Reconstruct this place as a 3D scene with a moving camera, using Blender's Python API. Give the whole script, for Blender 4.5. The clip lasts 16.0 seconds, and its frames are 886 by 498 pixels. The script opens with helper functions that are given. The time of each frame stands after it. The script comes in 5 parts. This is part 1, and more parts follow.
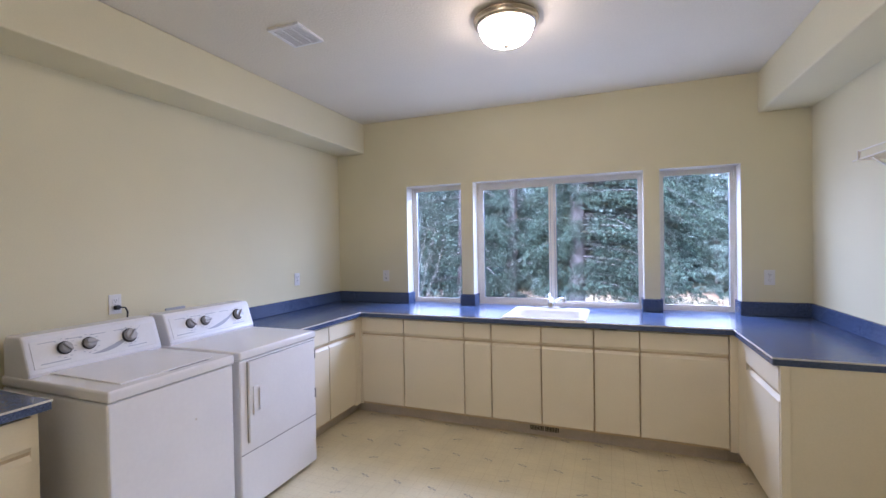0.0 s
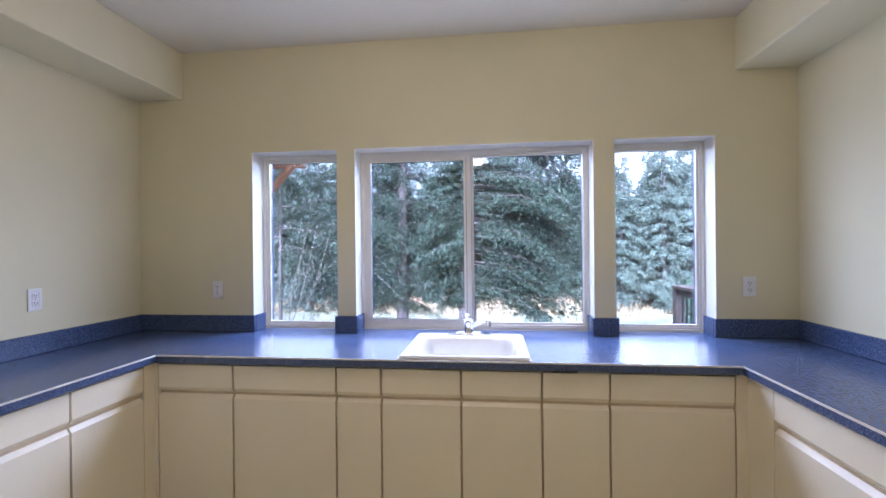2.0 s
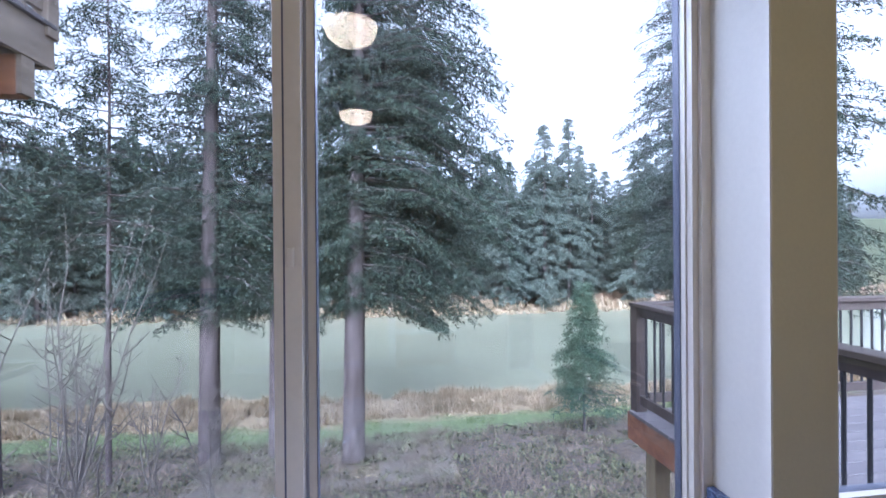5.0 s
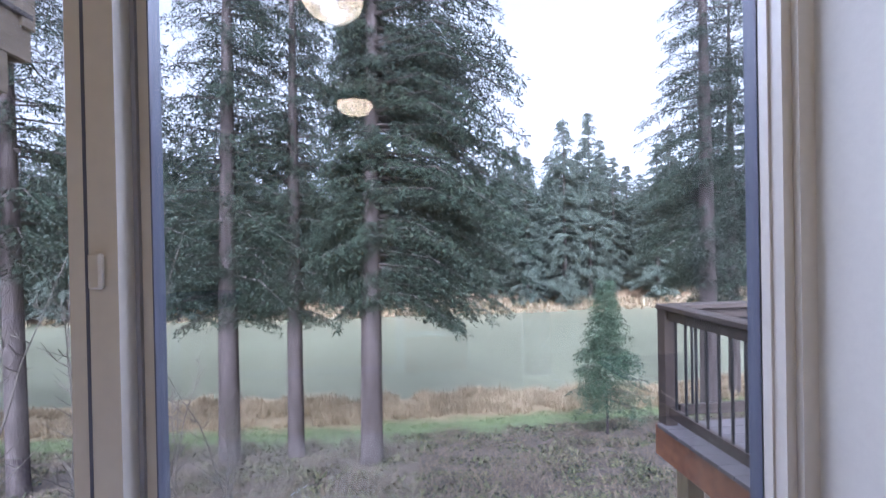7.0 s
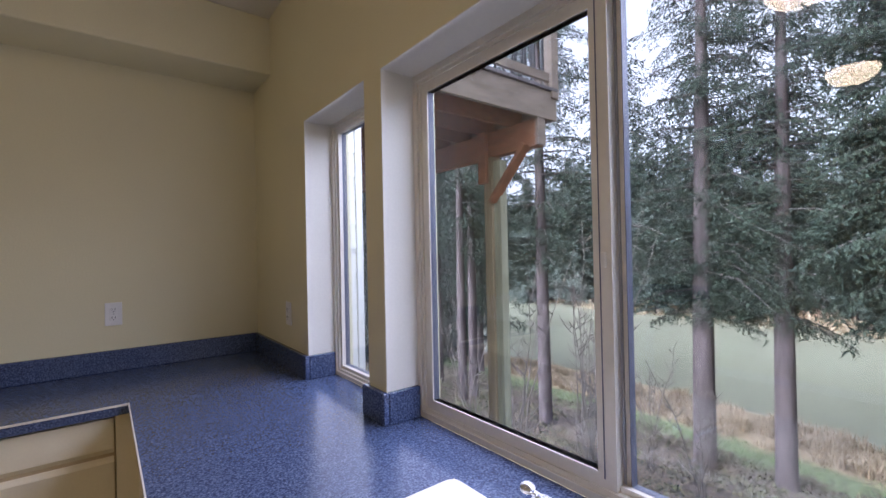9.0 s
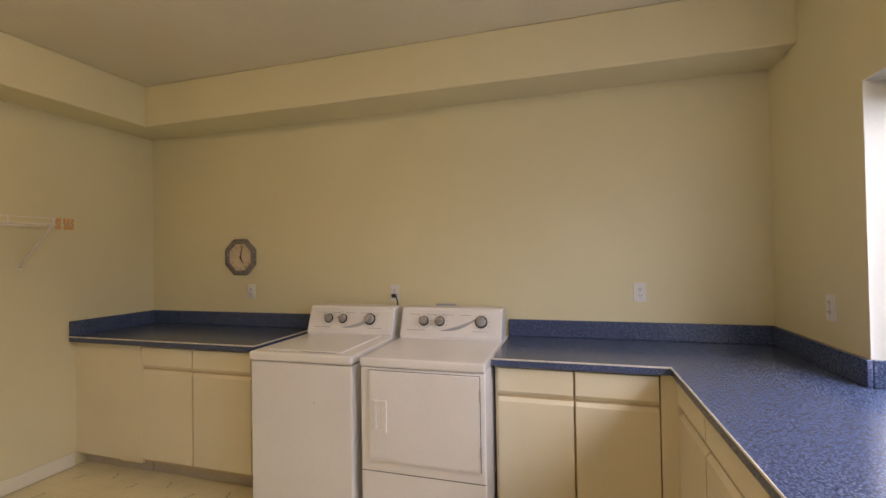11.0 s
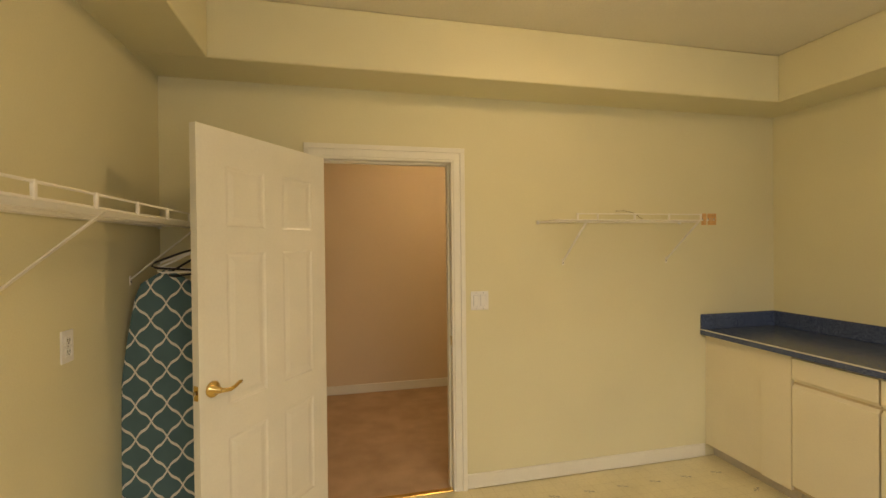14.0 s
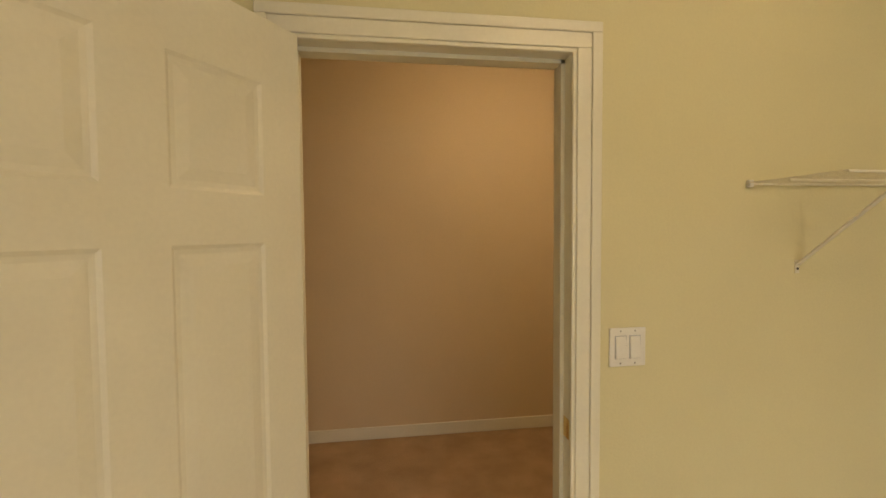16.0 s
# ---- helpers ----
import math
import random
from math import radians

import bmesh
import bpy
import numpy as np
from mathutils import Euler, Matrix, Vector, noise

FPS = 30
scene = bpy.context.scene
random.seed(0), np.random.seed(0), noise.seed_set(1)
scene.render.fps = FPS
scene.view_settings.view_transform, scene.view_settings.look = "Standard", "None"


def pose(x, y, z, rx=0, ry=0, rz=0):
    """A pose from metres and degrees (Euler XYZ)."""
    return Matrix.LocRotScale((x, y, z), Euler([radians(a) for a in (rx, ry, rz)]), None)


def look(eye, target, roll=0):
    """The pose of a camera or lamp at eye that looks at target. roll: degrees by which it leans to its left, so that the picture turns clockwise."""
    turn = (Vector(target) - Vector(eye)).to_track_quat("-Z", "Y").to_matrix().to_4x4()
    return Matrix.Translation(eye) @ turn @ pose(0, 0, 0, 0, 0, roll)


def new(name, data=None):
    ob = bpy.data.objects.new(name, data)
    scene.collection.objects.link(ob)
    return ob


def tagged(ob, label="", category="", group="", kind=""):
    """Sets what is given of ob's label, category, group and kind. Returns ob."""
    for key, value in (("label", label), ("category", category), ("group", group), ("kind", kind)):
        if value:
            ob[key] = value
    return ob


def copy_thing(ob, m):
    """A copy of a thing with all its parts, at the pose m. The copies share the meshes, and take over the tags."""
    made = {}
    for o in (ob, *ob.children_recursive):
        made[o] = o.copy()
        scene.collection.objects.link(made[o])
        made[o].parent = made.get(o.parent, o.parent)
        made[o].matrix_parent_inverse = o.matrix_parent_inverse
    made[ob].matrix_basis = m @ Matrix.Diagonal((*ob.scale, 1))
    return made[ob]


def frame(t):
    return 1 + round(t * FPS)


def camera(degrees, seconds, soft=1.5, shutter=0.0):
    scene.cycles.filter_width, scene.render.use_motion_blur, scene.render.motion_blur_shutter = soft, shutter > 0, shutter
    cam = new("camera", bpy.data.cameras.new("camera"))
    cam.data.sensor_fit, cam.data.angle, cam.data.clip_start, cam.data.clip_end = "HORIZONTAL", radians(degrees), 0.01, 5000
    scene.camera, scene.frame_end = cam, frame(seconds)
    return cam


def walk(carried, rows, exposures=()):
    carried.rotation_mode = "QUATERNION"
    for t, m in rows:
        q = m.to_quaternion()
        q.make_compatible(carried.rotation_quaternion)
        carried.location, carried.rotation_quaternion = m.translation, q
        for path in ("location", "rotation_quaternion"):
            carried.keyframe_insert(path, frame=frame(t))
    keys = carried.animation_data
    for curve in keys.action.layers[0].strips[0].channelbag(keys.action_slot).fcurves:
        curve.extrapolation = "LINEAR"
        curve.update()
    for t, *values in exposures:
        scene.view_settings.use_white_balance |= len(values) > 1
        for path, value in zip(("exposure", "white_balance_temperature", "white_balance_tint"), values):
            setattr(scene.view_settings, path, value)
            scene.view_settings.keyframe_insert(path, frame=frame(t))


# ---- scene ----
cam = camera(90.9, 16.0)
PATH = [
    (0, (2.704, -3.935, 1.492), (1.982, -2.07, 1.47), -1.0),
    (0.5, (2.664, -3.626, 1.493), (1.907, -1.775, 1.464), -1.1),
    (1, (2.514, -3.388, 1.522), (1.924, -1.477, 1.474), -0.9),
    (1.5, (2.449, -3.021, 1.488), (2.07, -1.057, 1.45), -0.9),
    (2, (2.358, -2.676, 1.435), (2.127, -0.69, 1.433), -0.6),
    (2.5, (2.25, -2.304, 1.434), (2.148, -0.307, 1.428), -0.7),
    (3, (2.243, -1.888, 1.432), (2.264, 0.112, 1.418), -0.7),
    (3.5, (2.266, -1.546, 1.423), (2.356, 0.452, 1.417), -0.6),
    (4, (2.255, -1.211, 1.435), (2.423, 0.782, 1.429), -0.8),
    (4.5, (2.295, -0.866, 1.453), (2.562, 1.116, 1.449), -0.4),
    (7, (2.494, -0.318, 1.46), (2.673, 1.674, 1.449), -1.1),
    (7.5, (2.531, -0.479, 1.46), (2.42, 1.518, 1.452), -1.2),
    (8, (2.62, -0.572, 1.46), (2.029, 1.338, 1.468), -1.5),
    (8.5, (2.69, -0.615, 1.456), (1.555, 1.032, 1.478), -1.4),
    (9, (2.729, -0.722, 1.467), (1.152, 0.507, 1.481), -1.2),
    (9.5, (2.758, -0.821, 1.46), (0.916, -0.041, 1.471), -1.1),
    (10, (2.784, -0.899, 1.434), (0.809, -0.586, 1.451), -1.0),
    (10.2, (2.796, -0.935, 1.433), (0.801, -0.806, 1.453), -0.9),
    (12.3, (2.928, -1.359, 1.469), (1.524, -2.783, 1.47), -0.3),
    (12.5, (2.958, -1.418, 1.501), (1.653, -2.934, 1.488), -0.0),
    (13, (3.08, -1.548, 1.518), (1.992, -3.226, 1.5), -0.4),
    (13.3, (3.068, -1.598, 1.511), (2.185, -3.393, 1.503), -0.4),
    (13.5, (3.085, -1.656, 1.526), (2.336, -3.51, 1.509), -0.4),
    (14, (3.12, -1.836, 1.525), (2.672, -3.785, 1.507), -0.6),
    (14.5, (3.145, -2.1, 1.536), (2.881, -4.082, 1.504), -0.4),
    (15, (3.097, -2.443, 1.514), (2.909, -4.434, 1.471), -0.2),
    (15.5, (2.985, -2.831, 1.498), (2.821, -4.823, 1.439), -0.1),
    (16, (3.014, -3.237, 1.528), (2.736, -5.216, 1.443), -0.4),
]
EXPOSURES = [
    (0.0, 2.1, 4700, 28), (3.0, 1.7, 4850, 26), (4.5, 1.1, 4950, 25), (7.0, 0.8, 5250, 28), (8.0, 0.8, 5350, 28), (8.5, 0.85, 5500, 28), (9.0, 0.95, 5500, 28),
    (9.5, 1.15, 5650, 28), (10.2, 1.4, 5850, 28), (12.5, 2.0, 7350, 13), (14.0, 2.1, 7450, 13), (16.0, 2.0, 7150, 11),
]
walk(cam, [(t, look(eye, target, roll)) for t, eye, target, roll in PATH], EXPOSURES)
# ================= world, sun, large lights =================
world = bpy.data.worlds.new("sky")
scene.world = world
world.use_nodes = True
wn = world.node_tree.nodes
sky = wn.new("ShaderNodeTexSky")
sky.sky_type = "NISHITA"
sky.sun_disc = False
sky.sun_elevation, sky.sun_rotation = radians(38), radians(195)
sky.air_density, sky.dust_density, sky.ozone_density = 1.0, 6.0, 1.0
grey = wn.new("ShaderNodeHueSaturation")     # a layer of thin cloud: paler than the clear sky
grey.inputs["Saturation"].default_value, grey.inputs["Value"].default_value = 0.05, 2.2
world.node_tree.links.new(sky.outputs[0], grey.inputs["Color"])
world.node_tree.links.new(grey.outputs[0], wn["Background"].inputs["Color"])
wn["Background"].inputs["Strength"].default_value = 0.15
sun = new("sun", bpy.data.lights.new("sun", "SUN"))
sun.data.energy, sun.data.angle, sun.data.color = 1.5, radians(40), (1, 0.97, 0.93)
sun.matrix_world = look((0, 0, 0), (0.2, 0.75, -0.85))


WARM = (1.0, 0.74, 0.44)


# the sky's light in the three window openings
for x0, x1 in ((0.80, 1.374), (1.487, 2.952), (3.068, 3.63)):
    ob = new("window_daylight", bpy.data.lights.new("window_daylight", "AREA"))
    ob.data.shape, ob.data.size, ob.data.size_y = "RECTANGLE", x1 - x0 - 0.08, 1.06
    ob.data.energy, ob.data.color = 1.6 * (x1 - x0), (0.92, 0.94, 1.0)
    ob.matrix_world = look(((x0 + x1) / 2, 0.020, 1.49), ((x0 + x1) / 2, -1, 1.49))
# the open sky above the tree tops, falling steeply through the same openings
ob = new("sky_daylight", bpy.data.lights.new("sky_daylight", "AREA"))
ob.data.shape, ob.data.size, ob.data.size_y = "RECTANGLE", 3.6, 1.1
ob.data.energy, ob.data.color = 42.0, (0.92, 0.94, 1.0)
ob.matrix_world = look((2.2, 0.85, 2.45), (2.2, -0.5, 1.05))


# ================= materials =================
def node_mat(name, color, rough=0.6, metal=0.0, vary=0.08, scale=6.0, grain=60.0, bump=0.1, bumpsize=0.002, dark=None,
             stretch=(1, 1, 1), spec=0.5, per_object=0.0):
    """Two scales of variation (large stains, fine grain) on one base colour, with fine relief."""
    m = bpy.data.materials.new(name)
    m.use_nodes = True
    n, l = m.node_tree.nodes, m.node_tree.links
    b = n["Principled BSDF"]
    tc = n.new("ShaderNodeTexCoord")
    mp = n.new("ShaderNodeMapping")
    mp.inputs["Scale"].default_value = stretch
    l.new(tc.outputs["Object"], mp.inputs["Vector"])
    big = n.new("ShaderNodeTexNoise")
    big.inputs["Scale"].default_value, big.inputs["Detail"].default_value = scale, 4
    fine = n.new("ShaderNodeTexNoise")
    fine.inputs["Scale"].default_value, fine.inputs["Detail"].default_value = grain, 5
    l.new(mp.outputs[0], big.inputs["Vector"])
    l.new(mp.outputs[0], fine.inputs["Vector"])
    mix = n.new("ShaderNodeMath")
    mix.operation = "MULTIPLY_ADD"
    mix.inputs[1].default_value = 0.6
    half = n.new("ShaderNodeMath")
    half.operation = "MULTIPLY"
    half.inputs[1].default_value = 0.4
    l.new(fine.outputs[0], half.inputs[0])
    l.new(big.outputs[0], mix.inputs[0])
    l.new(half.outputs[0], mix.inputs[2])
    ramp = n.new("ShaderNodeValToRGB")
    d = dark or tuple(c * (1 - 3 * vary) for c in color)
    e = ramp.color_ramp.elements
    e[0].position, e[1].position = 0.32, 0.68
    e[0].color, e[1].color = (*d, 1), (*[min(1, c * (1 + vary)) for c in color], 1)
    l.new(mix.outputs[0], ramp.inputs[0])
    out = ramp.outputs[0]
    if per_object:
        info = n.new("ShaderNodeObjectInfo")
        hsv = n.new("ShaderNodeHueSaturation")
        mr = n.new("ShaderNodeMapRange")
        mr.inputs["To Min"].default_value, mr.inputs["To Max"].default_value = 1 - per_object, 1 + per_object
        l.new(info.outputs["Random"], mr.inputs["Value"])
        l.new(mr.outputs[0], hsv.inputs["Value"])
        l.new(out, hsv.inputs["Color"])
        out = hsv.outputs[0]
    l.new(out, b.inputs["Base Color"])
    b.inputs["Roughness"].default_value, b.inputs["Metallic"].default_value = rough, metal
    b.inputs["Specular IOR Level"].default_value = spec
    if bump:
        bp = n.new("ShaderNodeBump")
        bp.inputs["Strength"].default_value, bp.inputs["Distance"].default_value = bump, bumpsize
        l.new(fine.outputs[0], bp.inputs["Height"])
        l.new(bp.outputs[0], b.inputs["Normal"])
    return m


def emit_mat(name, color, strength):
    m = bpy.data.materials.new(name)
    m.use_nodes = True
    b = m.node_tree.nodes["Principled BSDF"]
    b.inputs["Base Color"].default_value = (*color, 1)
    b.inputs["Emission Color"].default_value = (*color, 1)
    b.inputs["Emission Strength"].default_value = strength
    return m


def laminate_mat():
    """Blue speckled laminate: fine flecks of three blues."""
    m = node_mat("blue_laminate", (0.058, 0.090, 0.215), 0.22, vary=0.1, scale=3, grain=150, bump=0.05, bumpsize=0.0006)
    n, l = m.node_tree.nodes, m.node_tree.links
    b = n["Principled BSDF"]
    tc = n.new("ShaderNodeTexCoord")
    v1 = n.new("ShaderNodeTexNoise")
    v1.inputs["Scale"].default_value, v1.inputs["Detail"].default_value = 185, 2
    l.new(tc.outputs["Object"], v1.inputs["Vector"])
    r = n.new("ShaderNodeValToRGB")
    e = r.color_ramp.elements
    e[0].position, e[0].color = 0.34, (0.030, 0.040, 0.085, 1)
    e[1].position, e[1].color = 0.70, (0.140, 0.180, 0.290, 1)
    mid = e.new(0.5)
    mid.color = (0.056, 0.084, 0.172, 1)
    l.new(v1.outputs[0], r.inputs[0])
    l.new(r.outputs[0], b.inputs["Base Color"])
    return m


def vinyl_mat():
    """Cream sheet vinyl with a small pale lattice and tan flecks."""
    m = node_mat("cream_vinyl", (0.78, 0.70, 0.45), 0.34, vary=0.05, scale=4, grain=70, bump=0.05, bumpsize=0.0008)
    n, l = m.node_tree.nodes, m.node_tree.links
    b = n["Principled BSDF"]
    ramp = [x for x in n if x.type == "VALTORGB"][0]
    tc = n.new("ShaderNodeTexCoord")
    br = n.new("ShaderNodeTexBrick")
    br.offset = 0.0
    br.inputs["Color1"].default_value = br.inputs["Color2"].default_value = (1, 1, 1, 1)
    br.inputs["Mortar"].default_value = (0.88, 0.86, 0.80, 1)
    br.inputs["Scale"].default_value = 1.0
    br.inputs["Brick Width"].default_value = br.inputs["Row Height"].default_value = 0.0767
    br.inputs["Mortar Size"].default_value, br.inputs["Mortar Smooth"].default_value = 0.002, 0.5
    l.new(tc.outputs["Object"], br.inputs["Vector"])
    mx = n.new("ShaderNodeMix")
    mx.data_type, mx.blend_type = "RGBA", "MULTIPLY"
    mx.inputs["Factor"].default_value = 1
    l.new(ramp.outputs[0], mx.inputs["A"])
    l.new(br.outputs[0], mx.inputs["B"])
    l.new(mx.outputs["Result"], b.inputs["Base Color"])
    return m


def glass_mat(name):
    m = bpy.data.materials.new(name)
    m.use_nodes = True
    n, l = m.node_tree.nodes, m.node_tree.links
    n.remove(n["Principled BSDF"])
    tr, gl = n.new("ShaderNodeBsdfTransparent"), n.new("ShaderNodeBsdfGlossy")
    tr.inputs["Color"].default_value = (0.93, 0.95, 0.95, 1)
    gl.inputs["Roughness"].default_value = 0.0
    lw = n.new("ShaderNodeLayerWeight")
    lw.inputs["Blend"].default_value = 0.5
    pw = n.new("ShaderNodeMath")
    pw.operation = "POWER"
    pw.inputs[1].default_value = 5
    fr = n.new("ShaderNodeMath")
    fr.operation = "MULTIPLY_ADD"
    fr.inputs[1].default_value, fr.inputs[2].default_value = 0.7, 0.025
    l.new(lw.outputs["Facing"], pw.inputs[0])
    l.new(pw.outputs[0], fr.inputs[0])
    mx = n.new("ShaderNodeMixShader")
    l.new(fr.outputs[0], mx.inputs[0])
    l.new(tr.outputs[0], mx.inputs[1])
    l.new(gl.outputs[0], mx.inputs[2])
    l.new(mx.outputs[0], n["Material Output"].inputs["Surface"])
    return m


M = {}
M["wall"] = node_mat("cream_wall_paint", (0.73, 0.675, 0.44), 0.75, vary=0.02, scale=1.5, grain=130, bump=0.22, bumpsize=0.003)
M["ceiling"] = node_mat("ceiling_paint", (0.76, 0.71, 0.56), 0.8, vary=0.02, scale=1.5, grain=75, bump=0.5, bumpsize=0.005)
M["jamb"] = node_mat("white_jamb_paint", (0.80, 0.78, 0.70), 0.6, vary=0.02, scale=3, grain=110, bump=0.1)
M["trim"] = node_mat("white_trim_paint", (0.80, 0.77, 0.66), 0.38, vary=0.02, scale=5, grain=90, bump=0.05)
M["vinylframe"] = node_mat("almond_vinyl", (0.79, 0.75, 0.66), 0.35, vary=0.03, scale=4, grain=60, bump=0.03)
M["gasket"] = node_mat("dark_gasket", (0.13, 0.14, 0.19), 0.5, vary=0.05)
M["laminate"] = laminate_mat()
M["stripe"] = node_mat("pale_edge_strip", (0.72, 0.68, 0.58), 0.5, vary=0.08, scale=14, grain=120)
M["cab"] = node_mat("cream_cabinet", (0.80, 0.73, 0.54), 0.42, vary=0.02, scale=3, grain=100, bump=0.04)
M["cabedge"] = node_mat("tan_cabinet_edge", (0.66, 0.54, 0.34), 0.5, vary=0.08, scale=9, grain=90)
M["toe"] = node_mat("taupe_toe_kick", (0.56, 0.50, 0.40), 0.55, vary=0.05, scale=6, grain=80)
M["enamel"] = node_mat("white_enamel", (0.83, 0.82, 0.81), 0.15, vary=0.015, scale=3, grain=50, bump=0.02)
M["plastic"] = node_mat("white_plastic", (0.80, 0.79, 0.76), 0.35, vary=0.02, scale=8, grain=90, bump=0.03)
M["panelgrey"] = node_mat("grey_print", (0.42, 0.43, 0.47), 0.4, vary=0.05)
M["knob"] = node_mat("knob_grey", (0.42, 0.41, 0.40), 0.3, metal=0.5, vary=0.05)
M["black"] = node_mat("black_plastic", (0.02, 0.02, 0.022), 0.45, vary=0.1)
M["seam"] = node_mat("dark_seam", (0.10, 0.10, 0.11), 0.6, vary=0.1)
M["porcelain"] = node_mat("bisque_sink_enamel", (0.82, 0.80, 0.74), 0.16, vary=0.02, scale=4, grain=40, bump=0.0)
M["chrome"] = node_mat("chrome", (0.80, 0.80, 0.82), 0.08, metal=1.0, vary=0.02, bump=0)
M["brass"] = node_mat("polished_brass", (0.78, 0.56, 0.22), 0.18, metal=1.0, vary=0.05, bump=0)
M["bronze"] = node_mat("brushed_nickel", (0.55, 0.49, 0.38), 0.25, metal=1.0, vary=0.06, grain=200)
M["carpet"] = node_mat("tan_carpet", (0.60, 0.42, 0.27), 0.95, vary=0.09, scale=5, grain=220, bump=0.9, bumpsize=0.012, spec=0.1)
M["hallwall"] = node_mat("hall_wall_paint", (0.70, 0.56, 0.38), 0.8, vary=0.02, scale=1.5, grain=120, bump=0.2)
M["vinyl"] = vinyl_mat()
M["motif"] = node_mat("grey_floor_motif", (0.52, 0.47, 0.34), 0.4, vary=0.2, scale=60, grain=260, bump=0.0)
M["wire"] = node_mat("white_wire_coating", (0.82, 0.78, 0.68), 0.4, vary=0.03, scale=12)
M["glass"] = glass_mat("window_glass")
M["hallglobe"] = emit_mat("dim_frosted_globe", WARM, 11.0)
M["globe"] = emit_mat("frosted_globe", WARM, 8.0)


# ================= mesh helpers =================
def link(name, bm, mat, parent=None, label="", smooth=False):
    me = bpy.data.meshes.new(name)
    bm.to_mesh(me)
    bm.free()
    for m in (mat if isinstance(mat, (list, tuple)) else (mat,)):
        me.materials.append(m)
    if smooth:
        for p in me.polygons:
            p.use_smooth = True
    ob = new(name, me)
    if parent is not None:
        ob.parent = parent
    if label:
        ob["label"] = label
    return ob


def part(name, bm, mat, parent, label="", smooth=False):
    return link(name, bm, mat, parent, label, smooth)


def empty(name, x=0, y=0, z=0, rz=0):
    ob = new(name)
    ob.matrix_basis = pose(x, y, z, 0, 0, rz)
    ob.empty_display_size = 0.1
    return ob


def box(bm, x0, x1, y0, y1, z0, z1, bevel=0.0, seg=1):
    r = bmesh.ops.create_cube(bm, size=1, matrix=Matrix.LocRotScale(
        ((x0 + x1) / 2, (y0 + y1) / 2, (z0 + z1) / 2), None, (abs(x1 - x0), abs(y1 - y0), abs(z1 - z0))))
    if bevel:
        es = list({e for v in r["verts"] for e in v.link_edges})
        bmesh.ops.bevel(bm, geom=es, offset=bevel, segments=seg, affect="EDGES", profile=0.6)
    return bm


def B(*a, **k):
    return box(bmesh.new(), *a, **k)


def obox(bm, m, sx, sy, sz, bevel=0.0):
    """A box of that size, centred on the pose m."""
    r = bmesh.ops.create_cube(bm, size=1, matrix=m @ Matrix.Diagonal((sx, sy, sz, 1)))
    if bevel:
        es = list({e for v in r["verts"] for e in v.link_edges})
        bmesh.ops.bevel(bm, geom=es, offset=bevel, segments=1, affect="EDGES")
    return bm


def rod(bm, a, b, r0, r1=None, seg=8):
    """A round bar from a to b."""
    a, b = Vector(a), Vector(b)
    d = b - a
    m = Matrix.Translation((a + b) / 2) @ d.to_track_quat("Z", "Y").to_matrix().to_4x4()
    bmesh.ops.create_cone(bm, cap_ends=True, segments=seg, radius1=r0, radius2=r0 if r1 is None else r1, depth=d.length, matrix=m)
    return bm


def tube(bm, pts, r, seg=8, taper=None):
    """A bent round bar through the points."""
    pts = [Vector(p) for p in pts]
    rings = []
    for i, p in enumerate(pts):
        d = (pts[min(i + 1, len(pts) - 1)] - pts[max(i - 1, 0)]).normalized()
        q = d.to_track_quat("Z", "Y")
        rr = r if taper is None else r + (taper - r) * i / (len(pts) - 1)
        rings.append([bm.verts.new(p + q @ Vector((rr * math.cos(2 * math.pi * k / seg), rr * math.sin(2 * math.pi * k / seg), 0)))
                      for k in range(seg)])
    for u, v in zip(rings, rings[1:]):
        for k in range(seg):
            bm.faces.new((u[k], u[(k + 1) % seg], v[(k + 1) % seg], v[k]))
    bm.faces.new(list(reversed(rings[0])))
    bm.faces.new(rings[-1])
    return bm


def lathe(bm, profile, m=Matrix(), seg=32):
    """A turned shape: (radius, height) rings about the pose's z axis."""
    rings = []
    for r, z in profile:
        if r < 1e-5:
            rings.append([bm.verts.new(m @ Vector((0, 0, z)))])
        else:
            rings.append([bm.verts.new(m @ Vector((r * math.cos(2 * math.pi * k / seg), r * math.sin(2 * math.pi * k / seg), z))) for k in range(seg)])
    for u, v in zip(rings, rings[1:]):
        for k in range(seg):
            k2 = (k + 1) % seg
            f = [u[k % len(u)], u[k2 % len(u)], v[k2 % len(v)], v[k % len(v)]]
            f = list(dict.fromkeys(f))
            if len(f) > 2:
                bm.faces.new(f)
    bmesh.ops.recalc_face_normals(bm, faces=bm.faces[:])
    return bm


